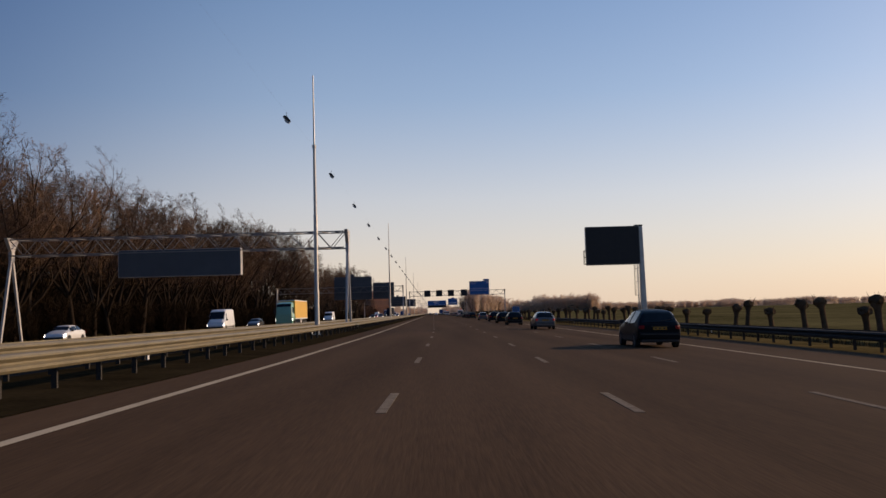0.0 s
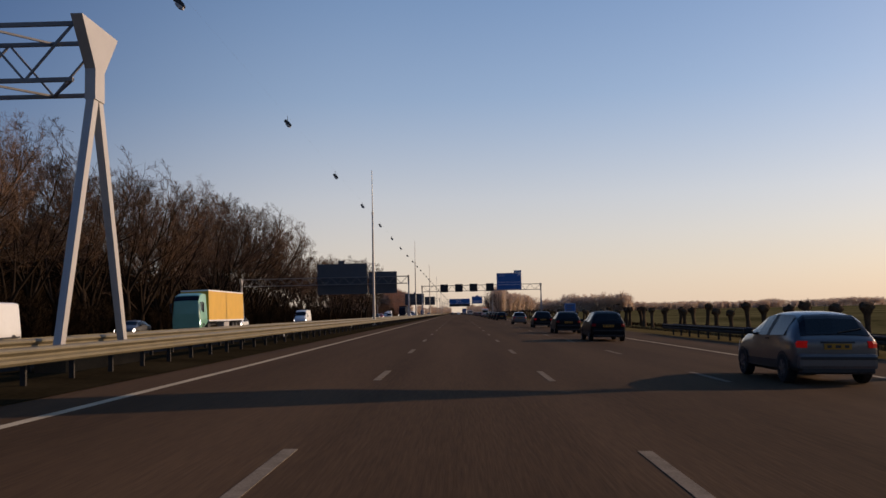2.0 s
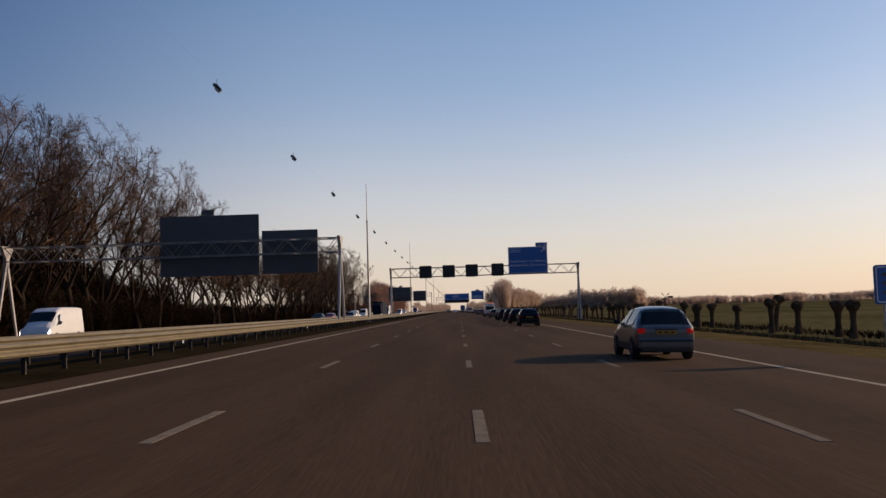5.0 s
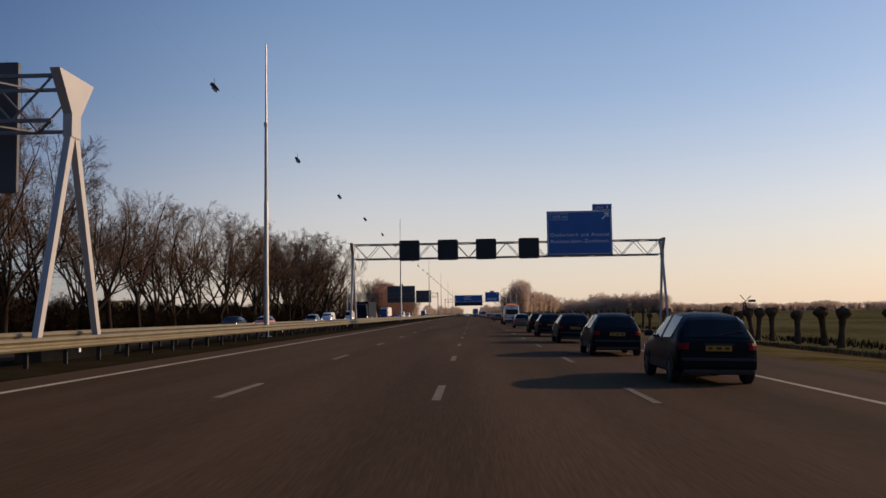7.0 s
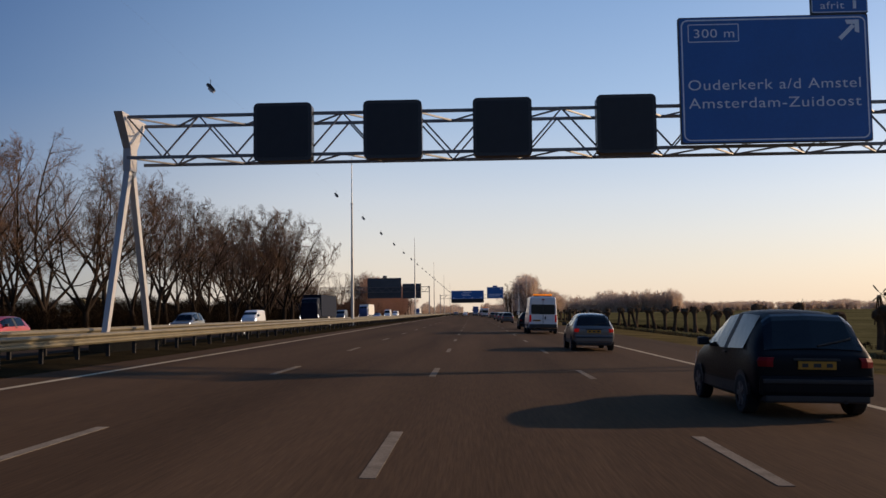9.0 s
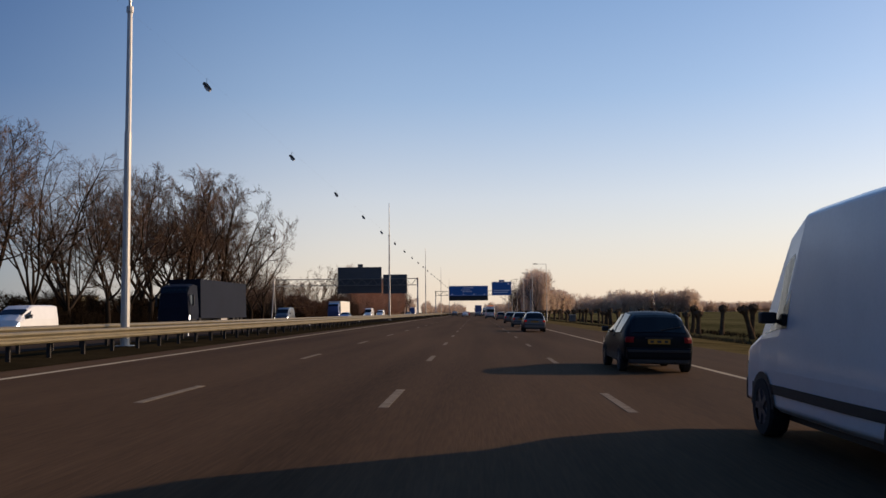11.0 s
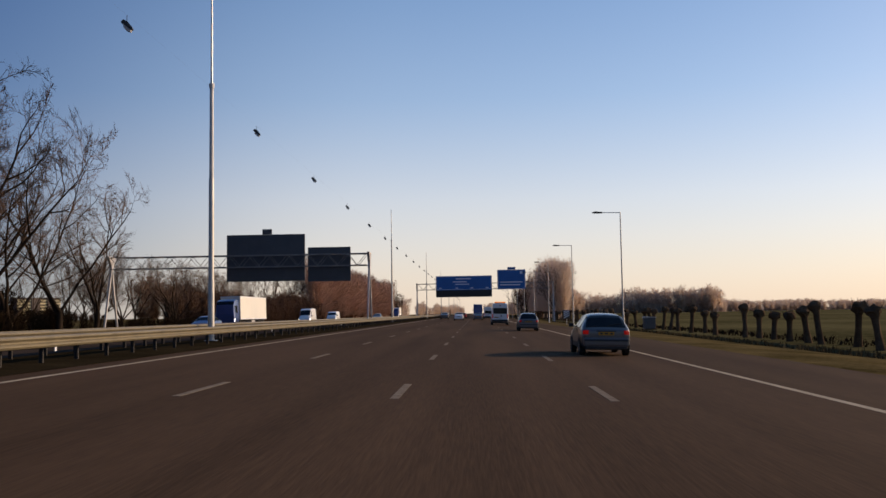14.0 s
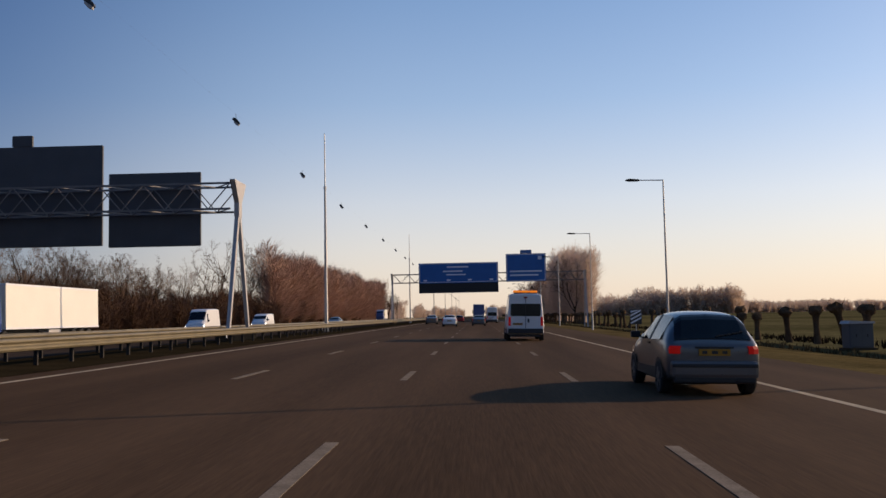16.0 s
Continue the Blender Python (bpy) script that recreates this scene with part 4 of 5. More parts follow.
scrub("reed_bank", [(18.2, 20.4, 427, 983, -1.05)], 7000, "dry brown reeds on the bank of the roadside ditch", 13, 0.2, 0.5, width=0.04, material=REED)

# ---------------------------------------------------------------- lamp posts past the exit
def lamp_post():
    l = thing("street_lamp", pose(0, 0, 0), "slim grey lamp post with one arm towards the road", "street lamp", "exit lamp posts")
    bm = bmesh.new()
    tube(bm, (0, 0, -0.6), (0, 0, 1.2), 0.10, 0.10, 10)
    tube(bm, (0, 0, 1.2), (0, 0, 9.6), 0.075, 0.045, 10)
    part("post", bm, GALV, l)
    bm = bmesh.new()
    tube(bm, (0.03, 0, 9.58), (-1.65, 0, 9.61), 0.035, 0.03, 8)
    part("arm", bm, GALV, l)
    bm = bmesh.new()
    prism(bm, [(-1.5, 9.55), (-1.5, 9.65), (-2.1, 9.71), (-2.35, 9.65), (-2.35, 9.59), (-2.1, 9.55)], -0.13, 0.13)
    part("lamp_head", bm, DARK_SHADE_STEEL, l)
    return l


lp = lamp_post()
lp.matrix_world = pose(13.62, 458.1, 0)
for k in range(1, 8):
    copy_thing(lp, pose(13.45, 458.1 + 36.9 * k, 0))

# ---------------------------------------------------------------- vehicles
TYRE = surface("tyre_rubber", (0.012, 0.012, 0.012), 0.85, var=0.2, scale=6, fine=60, bump=0.1)
RIM = surface("alloy_rim", (0.10, 0.10, 0.105), 0.5, 0.5, var=0.1, scale=5, fine=30, bump=0)
TRIM = surface("black_plastic", (0.018, 0.018, 0.018), 0.6, var=0.2, scale=4, fine=60, bump=0.05)
PLATE = surface("yellow_plate", (0.42, 0.20, 0.02), 0.8, var=0.08, scale=4, fine=40, bump=0)
CHARC = surface("plate_black", (0.02, 0.02, 0.02), 0.6, bump=0)
LAMPRED = glowing("tail_lamp_lit", (1.0, 0.03, 0.02), 0.10, (0.26, 0.004, 0.004))
LAMPDULL = surface("tail_lamp_red", (0.26, 0.008, 0.008), 0.4, var=0.15, scale=8, fine=60, bump=0, spec=0.15)
HEADLAMP = glowing("head_lamp_lit", (1.0, 0.97, 0.88), 5.0, (0.8, 0.8, 0.8))
AMBER = glowing("amber_beacon", (1.0, 0.28, 0.03), 0.5, (0.8, 0.22, 0.02))


def glass_material(name, colour, mixed=0.75):
    """Tinted car glass: glossy in front of a see-through pane."""
    m = bpy.data.materials.new(name)
    m.use_nodes = True
    n, l = m.node_tree.nodes, m.node_tree.links
    out = n["Material Output"]
    gloss, clear, mix, fr = n.new("ShaderNodeBsdfGlossy"), n.new("ShaderNodeBsdfTransparent"), n.new("ShaderNodeMixShader"), n.new("ShaderNodeFresnel")
    clear.inputs["Color"].default_value = (*colour, 1)
    gloss.inputs["Roughness"].default_value = 0.04
    fr.inputs["IOR"].default_value = 1.5
    l.new(fr.outputs["Fac"], mix.inputs["Fac"])
    l.new(clear.outputs["BSDF"], mix.inputs[1])
    l.new(gloss.outputs["BSDF"], mix.inputs[2])
    l.new(mix.outputs["Shader"], out.inputs["Surface"])
    return m


TINT = surface("dark_tinted_pane", (0.010, 0.012, 0.013), 0.15, var=0.2, scale=3, fine=30, bump=0, spec=0.35)
GLASS = glass_material("tinted_car_glass", (0.12, 0.14, 0.15))
SEAT = surface("dark_seat_cloth", (0.02, 0.02, 0.022), 0.9, var=0.2, scale=5, fine=40, bump=0.1)


def paint(name, colour, metal=0.3, rough=0.32):
    return surface(name, colour, rough, metal, var=0.07, scale=1.5, fine=25, bump=0.01, clear=0.6)


P_DARK, P_SILVER, P_WHITE = surface("dark_blue_black_paint", (0.006, 0.007, 0.009), 0.45, 0.0, var=0.2, scale=1.5, fine=25, bump=0.01, clear=0.04, spec=0.08), paint("silver_paint", (0.118, 0.113, 0.108), 0.3), paint("white_paint", (0.72, 0.72, 0.70), 0.0, 0.4)
P_RED, P_BLUE, P_GREY, P_GREEN = paint("red_car_paint", (0.42, 0.02, 0.02)), paint("blue_car_paint", (0.03, 0.07, 0.22)), paint("grey_car_paint", (0.10, 0.105, 0.11), 0.6), paint("pale_green_cab_paint", (0.16, 0.42, 0.30), 0.0)
P_NAVY = surface("navy_trailer_paint", (0.008, 0.012, 0.024), 0.7, 0.0, var=0.2, scale=0.5, fine=8, bump=0.02, spec=0.1)
TARP_YELLOW = surface("yellow_tarpaulin", (0.66, 0.38, 0.05), 0.6, var=0.12, scale=0.7, fine=12, bump=0.1)
BOX_CREAM = surface("cream_box_panel", (0.78, 0.76, 0.68), 0.5, var=0.05, scale=0.5, fine=8, bump=0.02)


def section(st):
    y, zl, zb, zt, wl, wb, wt = st
    return [(0.0, zl), (wl * 0.9, zl), (wl, zl + 0.07), (wb, zl + (zb - zl) * 0.55), (wb * 0.975, zb), (wt + (wb - wt) * 0.10, zt - min(0.09, (zt - zb) * 0.5)), (wt * 0.86, zt - min(0.02, (zt - zb) * 0.3)), (0.0, zt)]


def surf(stations, f, g, s, lift):
    """A point of the body skin: f along the stations, g round the half section, s = side, lifted off by lift."""
    def at(ff, gg):
        ff, gg = min(max(ff, 0), len(stations) - 1.001), min(max(gg, 0), 6.999)
        i, j = int(ff), int(gg)
        a, b, u, v = section(stations[i]), section(stations[i + 1]), ff - i, gg - j
        q = [(p[j][0] * (1 - v) + p[j + 1][0] * v, p[j][1] * (1 - v) + p[j + 1][1] * v) for p in (a, b)]
        yy = stations[i][0] * (1 - u) + stations[i + 1][0] * u
        return Vector((s * (q[0][0] * (1 - u) + q[1][0] * u), yy, q[0][1] * (1 - u) + q[1][1] * u))
    p, e = at(f, g), 0.02
    n = (at(f + e, g) - at(f - e, g)).cross(at(f, g + e) - at(f, g - e))
    n = n.normalized() if n.length > 1e-9 else Vector((0, 0, 1))
    c = Vector((0, p.y, stations[len(stations) // 2][1] + 0.5))
    return p + (n if n.dot(p - c) > 0 else -n) * lift


def outward(bm, stations):
    """Turns all faces of a pane away from the middle of the body."""
    for f in bm.faces:
        f.normal_update()
        c = f.calc_center_median()
        if f.normal.dot(c - Vector((0, max(min(c.y, stations[-1][0] - 1.2), stations[0][0] + 1.0), 0.8))) < 0:
            f.normal_flip()
    return bm


def patch(stations, f0, f1, g0, g1, s, lift=0.006, nf=4, ng=3, skew=0.0):
    bm = bmesh.new()
    rows = []
    for j in range(ng + 1):
        v = j / ng
        rows.append([bm.verts.new(surf(stations, f0 + skew * v + (f1 - f0 - 0.0) * i / nf, g0 + (g1 - g0) * v, s, lift)) for i in range(nf + 1)])
    for j in range(ng):
        for i in range(nf):
            bm.faces.new((rows[j][i], rows[j][i + 1], rows[j + 1][i + 1], rows[j + 1][i]))
    return outward(bm, stations)


def cross_patch(stations, f0, f1, gs, lift=0.006, nf=3):
    """A pane that runs over the middle: gs from the edge to the middle."""
    bm = bmesh.new()
    cols = [(1, g) for g in gs] + [(-1, g) for g in gs[::-1][1:]]
    rows = [[bm.verts.new(surf(stations, f0 + (f1 - f0) * i / nf, g, s, lift)) for s, g in cols] for i in range(nf + 1)]
    for a, b in zip(rows, rows[1:]):
        for i in range(len(cols) - 1):
            bm.faces.new((a[i], a[i + 1], b[i + 1], b[i]))
    return outward(bm, stations)


def skin(stations, holes=()):
    """The closed body; holes: (station, segments) left open for panes."""
    bm = bmesh.new()
    rings = []
    for st in stations:
        h = section(st)
        pts = h + [(-x, z) for x, z in h[-2:0:-1]]
        rings.append([bm.verts.new((x, st[0], z)) for x, z in pts])
    n = len(rings[0])
    for k, (a, b) in enumerate(zip(rings, rings[1:])):
        for i in range(n):
            if any(k == h and min(i, n - 1 - i) in segs for h, segs in holes):
                continue
            bm.faces.new((a[i], a[(i + 1) % n], b[(i + 1) % n], b[i]))
    bm.faces.new(rings[0][::-1])
    bm.faces.new(rings[-1])
    bmesh.ops.recalc_face_normals(bm, faces=bm.faces)
    return bm


def wheel(parent, x, y, r, width=0.2):
    s = 1 if x > 0 else -1
    bm = bmesh.new()
    n = 20
    prof = [(-width / 2, r * 0.62), (-width / 2, r * 0.93), (-width * 0.36, r), (width * 0.36, r), (width / 2, r * 0.93), (width / 2, r * 0.62)]
    rings = [[bm.verts.new((a, math.cos(t) * q, math.sin(t) * q)) for a, q in prof] for t in (2 * math.pi * i / n for i in range(n))]
    for i in range(n):
        for j in range(len(prof) - 1):
            bm.faces.new((rings[i][j], rings[i][j + 1], rings[(i + 1) % n][j + 1], rings[(i + 1) % n][j]))
    w = part("wheel", bm, TYRE, parent, smooth=False)
    w.matrix_basis = pose(x, y, r)
    bm = bmesh.new()
    tube(bm, (s * width * 0.20, 0, 0), (s * width * 0.42, 0, 0), r * 0.63, r * 0.60, 16)
    for k in range(5):
        t = 2 * math.pi * k / 5
        bar(bm, (s * width * 0.44, 0, 0), (s * width * 0.44, math.cos(t) * r * 0.58, math.sin(t) * r * 0.58), 0.03, 0.07)
    part("rim", bm, RIM, w)
    return w


def arch(parent, x, y, r):
    bm = bmesh.new()
    s, n = (1 if x > 0 else -1), 12
    for i in range(n):
        a0, a1 = math.pi * i / n, math.pi * (i + 1) / n
        vs = [bm.verts.new((x, y + math.cos(a) * q, r + math.sin(a) * q)) for a, q in ((a0, 0.02), (a0, r * 1.17), (a1, r * 1.17), (a1, 0.02))]
        bm.faces.new(vs)
    part("wheel_arch", bm, TRIM, parent)


def plate(parent, y, z, w=0.52, h=0.11, rear=True, x=0.0):
    s = -1 if rear else 1
    bm = bmesh.new()
    box(bm, x - w / 2, x + w / 2, y - 0.012, y + 0.012, z - h / 2, z + h / 2, 0.003)
    p = part("number_plate", bm, PLATE, parent, "yellow number plate with dark bars")
    for a, b in ((-0.20, -0.12), (-0.05, 0.05), (0.12, 0.20)):
        bm = bmesh.new()
        box(bm, x + a * w / 0.5, x + b * w / 0.5, y + s * 0.0125, y + s * 0.0145, z - h * 0.24, z + h * 0.24)
        part("writing_bar", bm, CHARC, p)


def mirrors(parent, hw, y, z):
    for s in (-1, 1):
        bm = bmesh.new()
        box(bm, s * (hw + 0.06) - 0.09, s * (hw + 0.06) + 0.09, y - 0.06, y + 0.06, z - 0.06, z + 0.07, 0.025)
        bar(bm, (s * (hw - 0.05), y, z - 0.03), (s * (hw + 0.05), y, z - 0.02), 0.05, 0.04)
        part("wing_mirror", bm, TRIM, parent)


def seats(parent, y_front, y_rear, z, hw):
    for y in (y_front, y_rear):
        for s in ((-1, 1) if y == y_front else (-1, 0, 1)):
            bm = bmesh.new()
            box(bm, s * hw * 0.5 - 0.22, s * hw * 0.5 + 0.22, y - 0.07, y + 0.07, z - 0.45, z + 0.10, 0.04)
            part("seat_back", bm, SEAT, parent)
            bm = bmesh.new()
            box(bm, s * hw * 0.5 - 0.12, s * hw * 0.5 + 0.12, y - 0.05, y + 0.05, z + 0.13, z + 0.31, 0.04)
            part("headrest", bm, SEAT, parent)


def hatch_stations(L, W, H, bonnet=0.92):
    """Rear to front: a compact car with a rounded tail and a sloping hatch."""
    h, r = W / 2, -L / 2
    return [(r, 0.36, 0.80, 0.86, h * 0.80, h * 0.84, h * 0.70), (r + 0.05, 0.28, 0.85, 0.90, h * 0.92, h * 0.95, h * 0.76),
            (r + 0.13, 0.25, 0.90, 0.97, h * 0.96, h * 0.985, h * 0.77), (r + 0.36, 0.23, 0.95, H - 0.14, h * 0.97, h, h * 0.68), (r + 0.62, 0.22, 0.95, H - 0.025, h * 0.97, h, h * 0.64),
            (r + 1.35, 0.20, 0.93, H, h * 0.97, h, h * 0.65), (r + 2.05, 0.20, 0.92, H - 0.03, h * 0.97, h, h * 0.64), (r + 2.62, 0.20, 0.92, H - 0.20, h * 0.97, h * 0.99, h * 0.63),
            (r + 3.02, 0.20, bonnet, bonnet + 0.06, h * 0.97, h * 0.97, h * 0.74), (L / 2 - 0.35, 0.22, bonnet - 0.12, bonnet - 0.07, h * 0.95, h * 0.94, h * 0.74), (L / 2 - 0.05, 0.26, 0.60, 0.66, h * 0.86, h * 0.86, h * 0.7), (L / 2, 0.30, 0.52, 0.55, h * 0.78, h * 0.78, h * 0.66)]


def hatchback(m, label, colour, L=3.85, W=1.66, H=1.43, doors=3, lit=True, roof_bits=False, name="hatchback_car", facing=False):
    car = thing(name, m, label, "car", "traffic")
    st = hatch_stations(L, W, H)
    ob = part("body", skin(st, ((4, (4,)), (5, (4,)), (6, (4,)), (2, (5, 6)), (7, (5, 6)))), colour, car, smooth=True)
    mod = ob.modifiers.new("round", "SUBSURF")
    mod.levels = mod.render_levels = 2
    r = -L / 2
    part("rear_window", cross_patch(st, 1.85, 3.45, [4.95, 5.4, 6.0, 6.5, 7.0], 0.012, 6), TINT, car)
    part("windscreen", cross_patch(st, 6.9, 8.08, [4.95, 5.4, 6.0, 6.5, 7.0], 0.006, 5), GLASS, car)
    for s in (-1, 1):
        if doors == 3:
            part("side_window", patch(st, 3.95, 5.10, 3.97, 5.03, s, 0.004), TINT, car)
            part("side_window", patch(st, 5.16, 7.05, 3.97, 5.03, s, 0.004), GLASS, car)
        else:
            for f0, f1 in ((3.95, 5.25), (5.32, 7.05)):
                part("side_window", patch(st, f0, f1, 3.97, 5.03, s, 0.004), GLASS, car)
        bm = bmesh.new()
        lens = [(0.355, -0.020), (0.405, -0.014), (0.462, 0.045), (0.478, 0.17), (0.42, 0.17), (0.355, 0.06)]
        rows = [[bm.verts.new((s * W * (u - 0.012 * k), r + v + 0.012 * k, z)) for u, v in lens] for k, z in ((0, 0.71), (0, 0.79), (1, 0.84))]
        for lo, hi in zip(rows, rows[1:]):
            for i in range(6):
                bm.faces.new((lo[i], lo[(i + 1) % 6], hi[(i + 1) % 6], hi[i]))
        bm.faces.new(rows[0])
        bm.faces.new(rows[-1])
        bmesh.ops.recalc_face_normals(bm, faces=bm.faces)
        part("tail_lamp", bm, LAMPRED if lit else LAMPDULL, car, "red tail lamp")
        part("head_lamp", patch(st, 8.9, 9.8, 3.0, 3.9, s, 0.012, 3, 3), HEADLAMP if facing else GREYPAINT, car)
        part("door_pillar", patch(st, 5.06, 5.34, 3.95, 5.05, s, 0.008, 1, 2), TRIM, car)
        part("sill", patch(st, 2.6, 8.4, 2.0, 2.5, s, 0.010, 6, 1), TRIM, car)
        bm = bmesh.new()
        box(bm, s * (W / 2 - 0.0) - 0.012, s * (W / 2) + 0.014, r + 1.42, r + 1.60, 0.84, 0.875, 0.006)
        part("door_handle", bm, TRIM, car)
        for y in (r + 0.66, r + 3.12):
            arch(car, s * (W / 2 + 0.004), y, 0.29)
            wheel(car, s * (W / 2 - 0.092), y, 0.29)
    bm = bmesh.new()
    box(bm, -W * 0.455, W * 0.455, r - 0.045, r + 0.22, 0.30, 0.60, 0.07)
    bp = part("rear_bumper", bm, colour, car)
    bm = bmesh.new()
    box(bm, -W * 0.42, W * 0.42, r - 0.03, r + 0.2, 0.22, 0.34, 0.03)
    part("bumper_apron", bm, TRIM, bp, "black lower bumper apron")
    bm = bmesh.new()
    box(bm, -W * 0.44, W * 0.44, r - 0.055, r + 0.06, 0.485, 0.545, 0.012)
    part("bumper_strip", bm, TRIM, bp)
    bm = bmesh.new()
    box(bm, -W * 0.42, W * 0.42, L / 2 - 0.12, L / 2 + 0.03, 0.28, 0.50, 0.04)
    part("front_bumper", bm, TRIM, car)
    bm = bmesh.new()
    box(bm, -W * 0.40, W * 0.40, r + 0.3, L / 2 - 0.2, 0.19, 0.27)
    part("underbody", bm, TRIM, car)
    bm = bmesh.new()
    box(bm, -0.32, 0.32, r - 0.018, r + 0.02, 0.80, 0.83, 0.006)
    part("plate_moulding", bm, TRIM, car)
    plate(car, r - 0.012, 0.735)
    mirrors(car, W / 2, r + 2.55, 0.98)
    seats(car, r + 1.95, r + 1.05, 0.98, W / 2)
    bm = bmesh.new()
    tube(bm, (0, r + 0.62, H - 0.02), (0, r + 0.50, H + 0.13), 0.006, 0.004, 5)
    part("aerial", bm, TRIM, car)
    bm = bmesh.new()
    tube(bm, (W * 0.22, r - 0.03, 0.24), (W * 0.22, r + 0.2, 0.24), 0.03, 0.03, 8)
    part("exhaust", bm, DARK_SHADE_STEEL, car)
    bm = bmesh.new()
    p, q = surf(st, 2.05, 6.9, 1, 0.025), surf(st, 2.35, 5.9, 1, 0.027)
    bar(bm, p, q, 0.02, 0.02)
    part("rear_wiper", bm, TRIM, car)
    return car


def saloon(m, label, colour, L=4.45, W=1.75, H=1.44, lit=False, facing=False, name="saloon_car"):
    car = thing(name, m, label, "car", "traffic")
    h, r = W / 2, -L / 2
    st = [(r, 0.36, 0.86, 0.90, h * 0.82, h * 0.84, h * 0.66), (r + 0.07, 0.28, 0.93, 0.98, h * 0.93, h * 0.95, h * 0.74), (r + 0.55, 0.24, 0.96, 1.03, h * 0.97, h * 0.98, h * 0.72),
          (r + 1.0, 0.22, 0.96, H - 0.12, h * 0.97, h, h * 0.66), (r + 1.45, 0.20, 0.95, H - 0.01, h * 0.97, h, h * 0.67), (r + 2.1, 0.20, 0.94, H, h * 0.97, h, h * 0.67), (r + 2.65, 0.20, 0.93, H - 0.06, h * 0.97, h, h * 0.67),
          (r + 3.05, 0.20, 0.92, H - 0.28, h * 0.97, h * 0.99, h * 0.66), (r + 3.4, 0.20, 0.90, 0.97, h * 0.97, h * 0.97, h * 0.74), (L / 2 - 0.3, 0.22, 0.78, 0.84, h * 0.94, h * 0.94, h * 0.74), (L / 2 - 0.04, 0.26, 0.60, 0.66, h * 0.85, h * 0.85, h * 0.7), (L / 2, 0.30, 0.52, 0.55, h * 0.78, h * 0.78, h * 0.66)]
    ob = part("body", skin(st), colour, car, smooth=True)
    mod = ob.modifiers.new("round", "SUBSURF")
    mod.levels = mod.render_levels = 1
    part("rear_window", cross_patch(st, 2.15, 3.35, [5.2, 5.6, 6.0, 6.5, 7.0], 0.010), TINT, car)
    part("windscreen", cross_patch(st, 6.3, 7.85, [5.15, 5.6, 6.0, 6.5, 7.0], 0.010), TINT, car)
    for s in (-1, 1):
        for f0, f1 in ((3.0, 4.6), (4.75, 6.9)):
            part("side_window", patch(st, f0, f1, 4.12, 4.92, s, 0.010), TINT, car)
        part("tail_lamp", patch(st, 0.4, 1.2, 3.3, 4.3, s, 0.014, 2, 2), LAMPRED if lit else LAMPDULL, car, "red tail lamp")
        part("head_lamp", patch(st, 8.9, 9.9, 3.0, 3.9, s, 0.014, 2, 2), HEADLAMP if facing else GREYPAINT, car)
        for y in (r + 0.85, r + 3.5):
            arch(car, s * (W / 2 + 0.004), y, 0.30)
            wheel(car, s * (W / 2 - 0.08), y, 0.30)
    bm = bmesh.new()
    box(bm, -W * 0.44, W * 0.44, r - 0.03, r + 0.10, 0.32, 0.56, 0.04)
    part("rear_bumper", bm, colour, car)
    bm = bmesh.new()
    box(bm, -W * 0.42, W * 0.42, L / 2 - 0.12, L / 2 + 0.03, 0.28, 0.50, 0.04)
    part("front_bumper", bm, TRIM, car)
    bm = bmesh.new()
    box(bm, -W * 0.40, W * 0.40, r + 0.3, L / 2 - 0.2, 0.19, 0.27)
    part("underbody", bm, TRIM, car)
    plate(car, r - 0.012, 0.70)
    mirrors(car, W / 2, r + 3.0, 0.97)
    seats(car, r + 2.4, r + 1.5, 1.0, W / 2)
    return car


